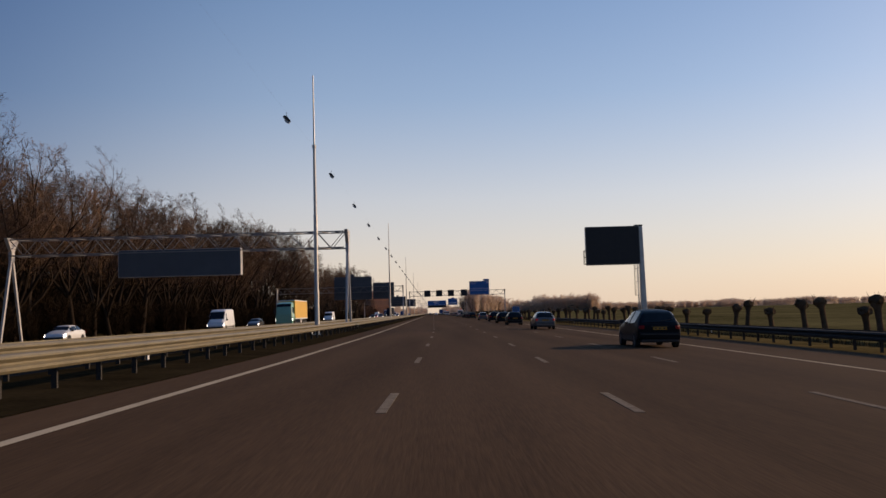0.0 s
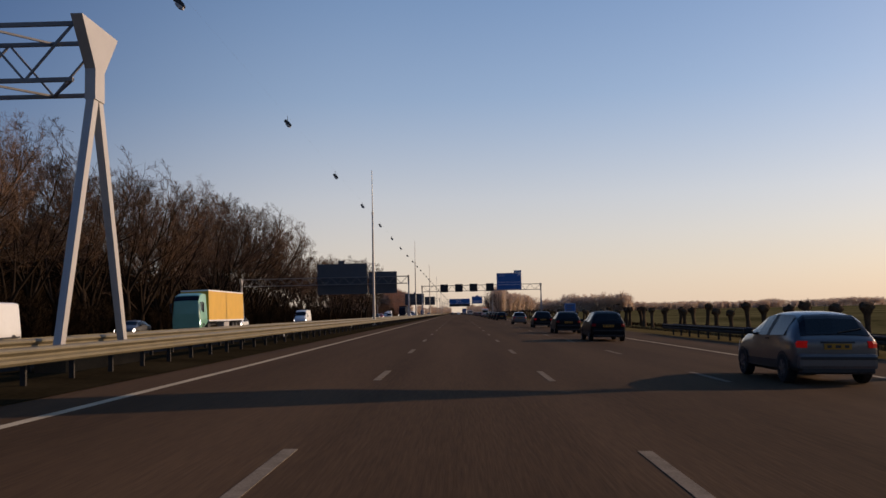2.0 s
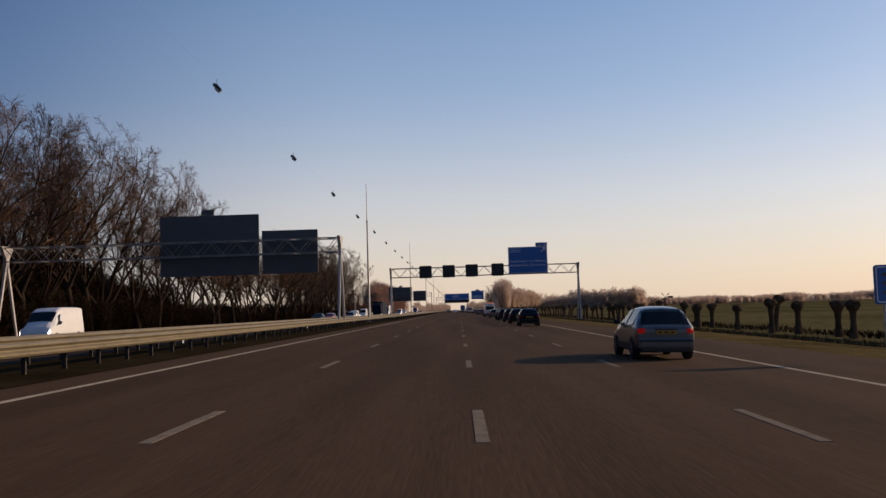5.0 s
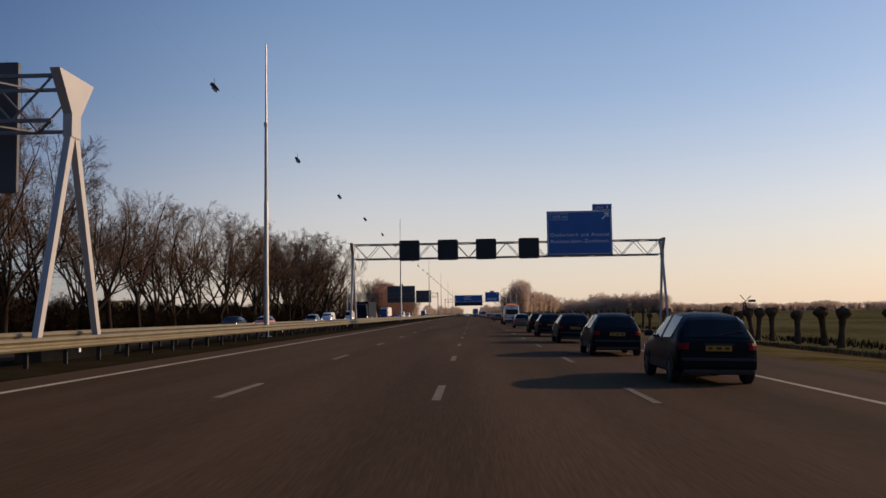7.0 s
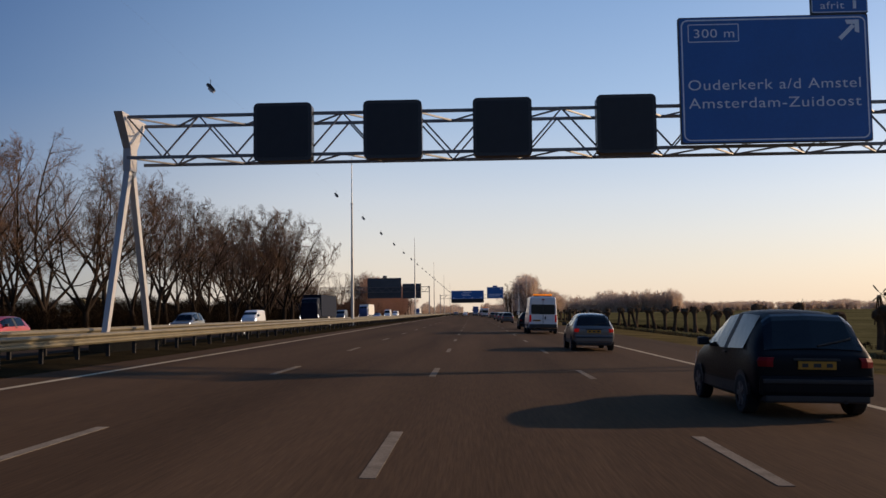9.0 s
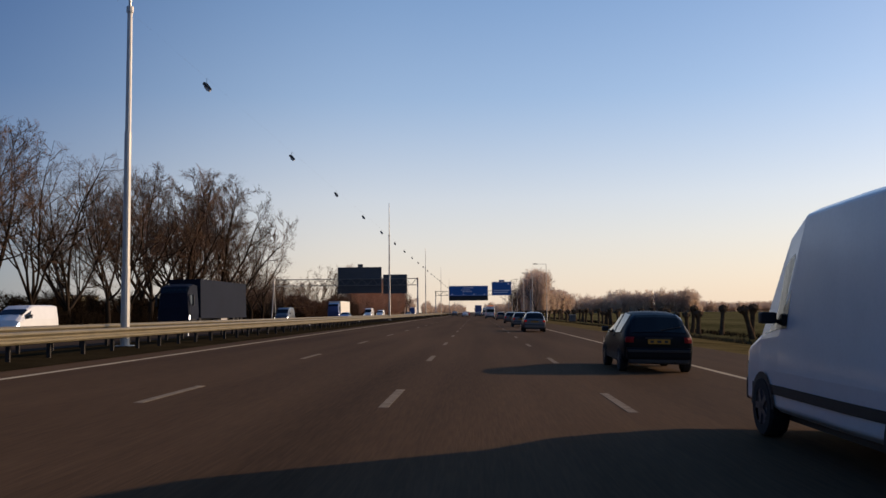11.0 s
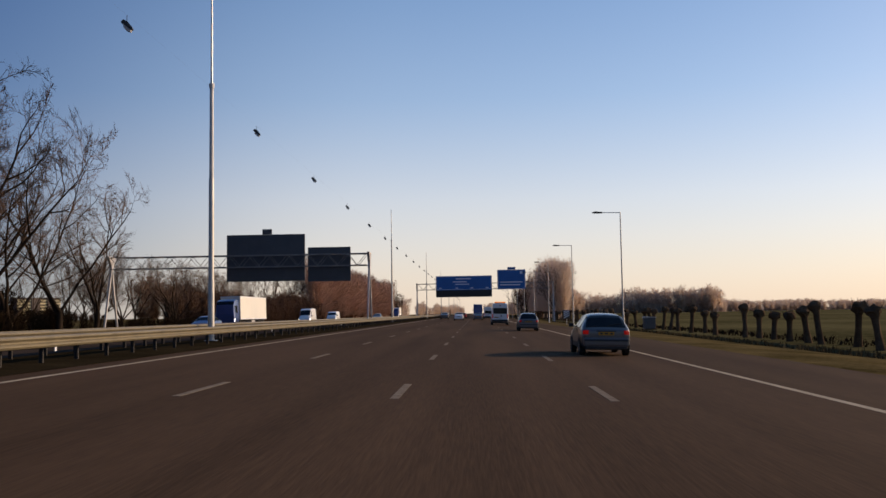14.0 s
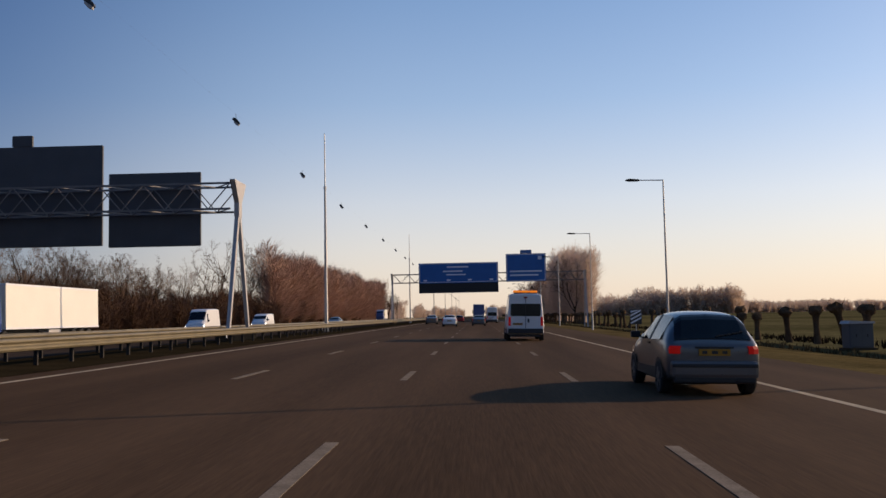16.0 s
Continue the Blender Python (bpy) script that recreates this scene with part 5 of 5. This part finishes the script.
def van(m, label, colour, L=5.4, W=2.0, H=2.55, beacon=False, facing=False, windows=True, name="van"):
    car = thing(name, m, label, "van", "traffic")
    h, r = W / 2, -L / 2
    st = [(r, 0.42, 1.15, H - 0.10, h * 0.90, h * 0.93, h * 0.80), (r + 0.06, 0.36, 1.15, H - 0.03, h * 0.96, h * 0.985, h * 0.84), (r + 0.5, 0.32, 1.15, H, h * 0.98, h, h * 0.84), (r + 2.2, 0.30, 1.15, H, h * 0.98, h, h * 0.84), (L / 2 - 2.0, 0.30, 1.15, H - 0.02, h * 0.98, h, h * 0.83),
          (L / 2 - 1.45, 0.30, 1.15, H - 0.22, h * 0.98, h, h * 0.80), (L / 2 - 0.75, 0.30, 1.12, 1.42, h * 0.98, h * 0.98, h * 0.76), (L / 2 - 0.25, 0.32, 1.0, 1.12, h * 0.95, h * 0.95, h * 0.76), (L / 2 - 0.03, 0.36, 0.72, 0.80, h * 0.86, h * 0.88, h * 0.7), (L / 2, 0.40, 0.6, 0.66, h * 0.8, h * 0.8, h * 0.66)]
    ob = part("body", skin(st), colour, car, smooth=False)
    bv = ob.modifiers.new("edges", "BEVEL")
    bv.width, bv.segments, bv.limit_method = 0.04, 2, "ANGLE"
    part("windscreen", cross_patch(st, 5.08, 5.95, [5.1, 5.6, 6.0, 6.5, 7.0], 0.010), TINT, car)
    for s in (-1, 1):
        part("side_window", patch(st, 4.55, 5.75, 4.08, 4.75, s, 0.010, skew=-0.1), TINT, car)
        bm = bmesh.new()
        box(bm, s * h * 0.86 - 0.06, s * h * 0.86 + 0.07, r - 0.015, r + 0.12, 0.80, 1.28, 0.02)
        part("tail_lamp", bm, LAMPRED, car, "tall red tail lamp")
        part("head_lamp", patch(st, 7.1, 7.9, 3.3, 4.0, s, 0.012, 2, 2), HEADLAMP if facing else GREYPAINT, car)
        part("side_strip", patch(st, 1.2, 6.5, 2.35, 2.62, s, 0.012, 6, 1), TRIM, car)
        for y in (r + 0.95, L / 2 - 0.95):
            arch(car, s * (W / 2 + 0.004), y, 0.34)
            wheel(car, s * (W / 2 - 0.10), y, 0.34, 0.23)
    if windows:
        bm = bmesh.new()
        prism(bm, round_rect(-0.80, 0.80, 1.32, 1.98, 0.08), r - 0.012, r - 0.004)
        part("rear_window", bm, TINT, car, "wide dark rear window")
    bm = bmesh.new()
    box(bm, -h * 0.93, h * 0.93, r - 0.09, r + 0.1, 0.40, 0.66, 0.03)
    part("rear_bumper", bm, TRIM, car)
    bm = bmesh.new()
    box(bm, -h * 0.9, h * 0.9, L / 2 - 0.15, L / 2 + 0.03, 0.34, 0.62, 0.04)
    part("front_bumper", bm, TRIM, car)
    bm = bmesh.new()
    box(bm, -0.012, 0.012, r - 0.014, r - 0.002, 0.68, H - 0.2)
    part("door_seam", bm, TRIM, car)
    bm = bmesh.new()
    box(bm, 0.10, 0.20, r - 0.03, r - 0.004, 0.98, 1.18, 0.012)
    part("door_handle", bm, TRIM, car)
    bm = bmesh.new()
    box(bm, -h * 0.8, h * 0.8, r + 0.05, L / 2 - 0.1, 0.22, 0.34)
    part("underbody", bm, TRIM, car)
    plate(car, r - 0.014, 0.90, x=-0.42)
    mirrors(car, h, L / 2 - 1.35, 1.35)
    if beacon:
        bm = bmesh.new()
        box(bm, -0.62, 0.62, r + 0.45, r + 0.75, H - 0.01, H + 0.05, 0.02)
        lb = part("light_bar", bm, TRIM, car)
        for x0, x1 in ((-0.64, -0.23), (-0.2, 0.2), (0.23, 0.64)):
            bm = bmesh.new()
            box(bm, x0, x1, r + 0.42, r + 0.78, H + 0.04, H + 0.15, 0.03)
            part("beacon_lens", bm, AMBER, lb, "orange beacon lens")
        bm = bmesh.new()
        box(bm, -0.10, 0.10, r - 0.02, r - 0.003, H - 0.28, H - 0.20, 0.01)
        part("brake_light", bm, LAMPDULL, car)
    return car


def lorry(m, label, cab_paint, box_paint, trailer=12.5, box_h=(1.15, 3.9), W=2.5):
    """An articulated lorry, cab towards +y."""
    car = thing("lorry", m, label, "lorry", "traffic")
    h = W / 2
    front = trailer / 2
    st = [(front + 0.6, 0.9, 1.9, 3.55, h * 0.94, h * 0.97, h * 0.86), (front + 1.6, 0.55, 1.9, 3.6, h * 0.96, h * 0.99, h * 0.86), (front + 2.35, 0.45, 1.9, 3.4, h * 0.97, h, h * 0.84), (front + 2.75, 0.42, 1.75, 2.9, h * 0.96, h * 0.98, h * 0.82), (front + 2.9, 0.42, 1.5, 1.8, h * 0.92, h * 0.94, h * 0.8)]
    part("cab", skin(st), cab_paint, car)
    part("windscreen", cross_patch(st, 2.15, 2.95, [5.1, 5.6, 6.0, 6.5, 7.0], 0.012), TINT, car)
    for s in (-1, 1):
        part("side_window", patch(st, 1.3, 2.3, 4.1, 4.6, s, 0.012), TINT, car)
    bm = bmesh.new()
    box(bm, -h, h, -trailer / 2, front + 0.2, *box_h)
    bd = part("trailer_box", bm, box_paint, car)
    bv = bd.modifiers.new("edges", "BEVEL")
    bv.width, bv.segments = 0.04, 2
    for z, t in ((box_h[1] - 0.06, 0.12), (box_h[0], 0.14)):
        bm = bmesh.new()
        box(bm, -h - 0.012, h + 0.012, -trailer / 2 - 0.01, front + 0.21, z - t / 2, z + t / 2)
        part("edge_rail", bm, box_paint if box_paint == P_NAVY else SIGNWHITE, bd, "edge rail along the trailer box")
    bm = bmesh.new()
    box(bm, -0.5, 0.5, -trailer / 2 + 0.2, front + 2.2, 0.75, 1.1)
    part("chassis", bm, TRIM, car)
    bm = bmesh.new()
    box(bm, -h * 0.95, h * 0.95, -0.6, 1.2, 0.5, 1.0, 0.03)
    part("side_locker", bm, GREYPAINT, car)
    for s in (-1, 1):
        for y in (-trailer / 2 + 1.6, -trailer / 2 + 2.9, -trailer / 2 + 4.2, front + 0.2, front + 1.9):
            wheel(car, s * (h - 0.18), y, 0.5, 0.32)
        part("head_lamp", patch(st, 3.2, 3.8, 2.6, 3.2, s, 0.02, 1, 1), HEADLAMP, car)
        bm = bmesh.new()
        box(bm, s * (h + 0.16) - 0.08, s * (h + 0.16) + 0.08, front + 2.5, front + 2.6, 1.9, 2.7, 0.03)
        bar(bm, (s * (h - 0.2), front + 2.5, 2.75), (s * (h + 0.2), front + 2.55, 2.72), 0.05, 0.05)
        part("mirror", bm, TRIM, car)
    return car


def on_road(x, y, turn=0):
    return Matrix.Translation((x + bend(y), y, fall(x) if x > -9 else 0.02 * (x + 12.4) + 0.25)) @ pose(0, 0, 0, 0, math.degrees(0.025) if x > -9 else -1.146 * 1, 0) @ pose(0, 0, 0, 0, 0, turn)


# our direction
hatchback(on_road(5.63, 259.7), "dark blue-black three-door hatchback in the outer lane", P_DARK, 3.85, 1.70, 1.53, lit=False)
hatchback(on_road(5.46, 455.5), "silver three-door hatchback with lit tail lamps and dark bumper strip", P_SILVER, 3.84, 1.60, 1.45, lit=True)
van(on_road(4.1, 489.3), "white high-roof van with an orange beacon bar", P_WHITE, beacon=True)
hatchback(on_road(5.75, 138.0), "black family hatchback following the outer lane", P_DARK, 4.2, 1.76, 1.52, doors=5, lit=True)
saloon(on_road(-5.35, 576.0), "silver saloon car in the fast lane", P_SILVER, lit=True)
saloon(on_road(-1.8, 548.9), "white saloon car ahead in traffic", P_WHITE, lit=True)
saloon(on_road(1.75, 557.9), "dark grey saloon car ahead in traffic", P_GREY, lit=True)
van(on_road(4.3, 606.9), "tall white box van far ahead", P_WHITE, 6.5, 2.1, 2.9)
lorry(on_road(1.9, 646.5), "dark lorry far ahead in the traffic", P_GREY, P_BLUE)
hatchback(on_road(-1.9, 617.5), "red hatchback far ahead in the traffic", P_RED, 4.0, 1.7, 1.45, doors=5)

hatchback(on_road(5.25, 161.4), "silver hatchback with lit tail lamps ahead of a black car", P_SILVER, 3.84, 1.60, 1.45, lit=True)
hatchback(on_road(5.45, 281.3), "silver three-door hatchback ahead of a dark car", P_SILVER, 3.84, 1.60, 1.45, lit=True)
van(on_road(5.6, 308.9), "white high-roof van with a rooftop beacon bar", P_WHITE, beacon=True)
hatchback(on_road(5.45, 366.4), "silver hatchback with lit tail lamps beside the hard shoulder", P_SILVER, 3.84, 1.60, 1.45, lit=True)

hatchback(on_road(5.3, 36.5), "dark blue-black hatchback in the outer lane beside the information screen", P_DARK, 4.0, 1.68, 1.48, lit=False)
hatchback(on_road(5.35, 74.0), "silver hatchback with lit tail lamps before the first gantry", P_SILVER, 3.84, 1.65, 1.43, lit=True)
hatchback(on_road(5.3, 100.0), "dark hatchback in the outer lane just past the first gantry", P_DARK, 4.0, 1.70, 1.48, lit=False)
hatchback(on_road(5.35, 116.0), "dark hatchback with a sunlit flank behind a black car", P_DARK, 4.0, 1.70, 1.48, lit=False)
hatchback(on_road(5.45, 223.0), "dark hatchback in the outer lane past the exit gantry", P_DARK, 4.0, 1.70, 1.48, lit=False)
hatchback(on_road(5.45, 248.2), "dark hatchback in the outer lane behind another dark car", P_DARK, 4.0, 1.70, 1.48, lit=False)
hatchback(on_road(5.5, 210.7), "dark blue-black hatchback in the outer lane near a gantry", P_DARK, 4.0, 1.68, 1.48, lit=False)
hatchback(on_road(5.55, 236.2), "dark hatchback in the outer lane between two gantries", P_DARK, 4.0, 1.70, 1.48, lit=False)
hatchback(on_road(5.6, 323.5), "black hatchback in the outer lane past the exit sign", P_DARK, 4.0, 1.68, 1.48, lit=False)
hatchback(on_road(5.5, 387.0), "silver hatchback with lit tail lamps beside the meadow", P_SILVER, 3.84, 1.65, 1.43, lit=True)
hatchback(on_road(5.6, 414.3), "silver hatchback with lit tail lamps beside the willows", P_SILVER, 3.84, 1.65, 1.43, lit=True)

# oncoming on the other carriageway
lorry(on_road(-25.2, 140.9, 180), "articulated lorry with a pale green cab and yellow tarpaulin trailer", P_GREEN, TARP_YELLOW, 12.6)
lorry(on_road(-21.3, 376.3, 180), "articulated lorry with a dark navy cab and trailer", P_NAVY, P_NAVY, 13.6, (1.0, 4.0))
lorry(on_road(-29.2, 500.8, 180), "articulated lorry with a blue cab and large cream box trailer", P_BLUE, BOX_CREAM, 13.6, (1.15, 4.0))
saloon(on_road(-33.0, 73.1, 180), "white estate car on the opposite carriageway", P_WHITE, facing=True)
van(on_road(-27.5, 102.6, 180), "white high-roof delivery van on the opposite carriageway", P_WHITE, facing=True, windows=False)
hatchback(on_road(-29.0, 165.6, 180), "white compact car with lit head lamps", P_WHITE, 4.0, 1.7, 1.6, doors=5, lit=False, facing=True)
van(on_road(-25.5, 191.1, 180), "white panel van with a dark windscreen", P_WHITE, 5.0, 1.95, 2.3, facing=True, windows=False)
hatchback(on_road(-22.0, 287.6, 180), "bright red hatchback with lit head lamps", P_RED, 3.9, 1.68, 1.45, doors=5, lit=False, facing=True)
hatchback(on_road(-22.0, 316.6, 180), "silver people carrier on the opposite carriageway", P_SILVER, 4.3, 1.75, 1.62, doors=5, lit=False, facing=True)
van(on_road(-25.5, 352.6, 180), "white pick-up van with a dark load bed", P_WHITE, 5.0, 1.9, 2.0, facing=True, windows=False)
van(on_road(-29.0, 407.2, 180), "white high-roof van with a roof spoiler", P_WHITE, 5.6, 2.0, 2.65, facing=True, windows=False)
van(on_road(-25.5, 425.3, 180), "dark grey van on the opposite carriageway", P_GREY, 5.0, 1.95, 2.2, facing=True, windows=False)
van(on_road(-26.0, 528.0, 180), "white panel van with a black windscreen", P_WHITE, 5.6, 2.0, 2.55, facing=True, windows=False)
saloon(on_road(-22.0, 459.7, 180), "blue saloon car on the opposite carriageway", P_BLUE, facing=True)
saloon(on_road(-19.0, 568.3, 180), "silver saloon car on the opposite carriageway", P_SILVER, facing=True)
van(on_road(-25.5, 551.3, 180), "white pick-up van far along the opposite carriageway", P_WHITE, 5.0, 1.9, 2.1, facing=True, windows=False)
saloon(on_road(-22.0, 274.8, 180), "dark saloon car with lit head lamps", P_DARK, facing=True)
saloon(on_road(-28.8, 129.0, 180), "silver saloon car with lit head lamps", P_SILVER, facing=True)
lorry(on_road(-28.5, 724.1, 180), "white lorry far along the opposite carriageway", P_BLUE, BOX_CREAM, 9.0)

# ---------------------------------------------------------------- small roadside things
bs = thing("road_sign", pose(10.98, 158.4, 0.18), "small square blue roadside sign on two posts", "road sign")
bm = bmesh.new()
prism(bm, round_rect(-0.65, 0.65, 1.0, 2.0, 0.08), 0, 0.05)
part("panel", bm, SIGNBLUE, bs)
border(bs, -0.61, 0.61, 1.04, 1.96, 0.07, 0.03, -0.006)
bars(bs, [(-0.45, 0.4, 1.70, 1.80), (-0.45, 0.2, 1.48, 1.58), (-0.45, 0.35, 1.24, 1.34)], y=-0.008, material=SIGNBACK)
for x in (-0.4, 0.4):
    bm = bmesh.new()
    tube(bm, (x, 0.08, -0.8), (x, 0.08, 1.95), 0.03, 0.03, 8)
    part("post", bm, GALV, bs)

cb = thing("roadside_cabinet", pose(20.9, 485.1, -0.80, 0, 0, 6), "grey metal roadside cabinet with a pale sloping lid", "cabinet")
bm = bmesh.new()
box(bm, -0.62, 0.62, -0.4, 0.4, 0.08, 1.30, 0.02)
part("body", bm, SIGNBACK, cb)
bm = bmesh.new()
prism(bm, [(-0.70, 1.30), (0.70, 1.30), (0.68, 1.40), (-0.60, 1.46)], -0.46, 0.46)
part("lid", bm, GREYPAINT, cb, "pale grey lid")
bm = bmesh.new()
box(bm, -0.75, 0.75, -0.55, 0.55, -0.5, 0.08, 0.02)
part("plinth", bm, SOIL, cb)
for x0, x1 in ((-0.58, -0.01), (0.01, 0.58)):
    bm = bmesh.new()
    box(bm, x0, x1, -0.415, -0.402, 0.14, 1.24, 0.004)
    dr = part("door", bm, SIGNBACK, cb)
    bm = bmesh.new()
    box(bm, (x0 + x1) / 2 - 0.02, (x0 + x1) / 2 + 0.02, -0.44, -0.416, 0.62, 0.78, 0.006)
    part("handle", bm, DARK_SHADE_STEEL, dr)

ch = thing("chevron_sign", pose(14.2, 510.7, -0.4), "black and white striped marker board at the exit", "road sign")
bm = bmesh.new()
box(bm, -0.45, 0.45, 0, 0.04, 0.75, 1.95)
part("board", bm, BLACKEDGE, ch)
for k in range(4):
    bm = bmesh.new()
    z = 0.78 + 0.30 * k
    bm.faces.new([bm.verts.new(v) for v in ((-0.42, -0.006, z), (0.42, -0.006, z + 0.42 if k < 3 else 1.93), (0.42, -0.006, min(1.93, z + 0.57)), (-0.42, -0.006, z + 0.15))])
    part("stripe", bm, SIGNWHITE, ch, "white diagonal stripe")
bm = bmesh.new()
tube(bm, (0, 0.08, -0.4), (0, 0.08, 1.9), 0.04, 0.04, 8)
part("post", bm, GALV, ch)

PALEWOOD = surface("pale_weathered_wood", (0.42, 0.36, 0.25), 0.85, var=0.25, scale=3, fine=25, bump=0.2)
wp = thing("wind_pump", pose(50.0, 355.6, -0.8), "small wooden meadow wind pump with four blades and a vane", "wind pump")
bm = bmesh.new()
for sx, sy in ((-1, -1), (1, -1), (1, 1), (-1, 1)):
    bar(bm, (sx * 0.5, sy * 0.5, -0.2), (sx * 0.12, sy * 0.12, 3.6), 0.12, 0.12)
part("trestle", bm, WILLOW, wp)
for k in range(4):
    a = radians(38 + 90 * k)
    bm = bmesh.new()
    d = Vector((math.cos(a), 0, math.sin(a)))
    n = Vector((-math.sin(a), 0, math.cos(a)))
    vs = [Vector((0, -0.5, 3.75)) + d * u + n * v for u, v in ((0.35, 0.02), (1.35, 0.02), (1.35, 0.15), (0.45, 0.12))]
    f = bm.faces.new([bm.verts.new(v) for v in vs])
    bmesh.ops.solidify(bm, geom=[f], thickness=0.03)
    bar(bm, Vector((0, -0.5, 3.75)), Vector((0, -0.5, 3.75)) + d * 1.38, 0.04, 0.04)
    part("blade", bm, PALEWOOD, wp, "pale weathered blade")
bm = bmesh.new()
bar(bm, (0, -0.6, 3.75), (0.6, 0.8, 3.7), 0.09, 0.09)
part("shaft", bm, WILLOW, wp)
bm = bmesh.new()
box(bm, 0.9, 2.2, 0.75, 0.79, 3.5, 3.95)
bar(bm, (0.5, 0.7, 3.7), (1.0, 0.77, 3.7), 0.06, 0.06)
part("vane", bm, WILLOW, wp)


# ---------------------------------------------------------------- far apartment block beyond the opposite carriageway
FACADE = surface("pale_yellow_balcony_front", (0.62, 0.52, 0.30), 0.8, var=0.1, scale=0.2, fine=2, bump=0)
TOWER = surface("dark_brick", (0.11, 0.085, 0.07), 0.9, var=0.2, scale=0.3, fine=3, bump=0)


def slab(at, x0, x1, y, z0, floors, storey=2.9):
    """A slab of flats: a wall with a row of windows and a pale balcony front on every floor, between dark stair towers."""
    b = thing("apartment_building", pose(*at), "distant slab of flats with pale yellow balconies and dark stair towers", "apartment building")
    top, w = z0 + floors * storey, x1 - x0
    bm = bmesh.new()
    box(bm, x0, x1, y, y + 12, z0 - 1, top)
    part("wall", bm, TOWER, b)
    bm = bmesh.new()
    box(bm, x0 - 0.3, x1 + 0.3, y - 1.2, y + 12.3, top, top + 0.5)
    part("roof", bm, TOWER, b)
    runs = ((0.0, 0.31), (0.51, 0.68), (0.86, 1.0))
    for a, c in ((0.31, 0.51), (0.68, 0.86)):
        bm = bmesh.new()
        box(bm, x0 + a * w, x0 + c * w, y - 2.2, y, z0 - 1, top + 0.3)
        part("stair_tower", bm, TOWER, b)
    for a, c in runs:
        for f in range(floors):
            z = z0 + f * storey
            bm = bmesh.new()
            box(bm, x0 + a * w + 0.2, x0 + c * w - 0.2, y - 1.3, y - 1.1, z, z + 1.5)
            box(bm, x0 + a * w + 0.2, x0 + c * w - 0.2, y - 1.3, y, z - 0.15, z)
            part("balcony", bm, FACADE, b, "pale yellow balcony front")
            n = max(2, round((c - a) * w / 3.6))
            for k in range(n):
                p = x0 + a * w + (k + 0.5) * (c - a) * w / n
                bm = bmesh.new()
                box(bm, p - 1.2, p + 1.2, y - 0.06, y, z + 0.6, z + 2.3)
                part("window", bm, TINT, b)
    return b


slab((-403.0, 1202, 0, 0, 0, 55), -21.0, 21.0, 0, -0.8, 8, 2.8)

# ---------------------------------------------------------------- lane dashes, one piece each
bm = bmesh.new()
box(bm, -0.072, 0.072, -DASH, 0, 0.001, 0.006)
dash = None
for k in range(-2, 70):
    for x in (-W_LANE, 0.0, W_LANE):
        y = 15.77 + PERIOD * k
        m = Matrix.Translation((x + bend(y), y, fall(x))) @ pose(0, 0, 0, 0, math.degrees(0.025), -math.degrees(math.atan((bend(y + 1) - bend(y)))))
        if dash is None:
            dash = part("lane_dash", bm, PAINT, road)
            dash.matrix_basis = m
        else:
            share("lane_dash", dash, road, m)
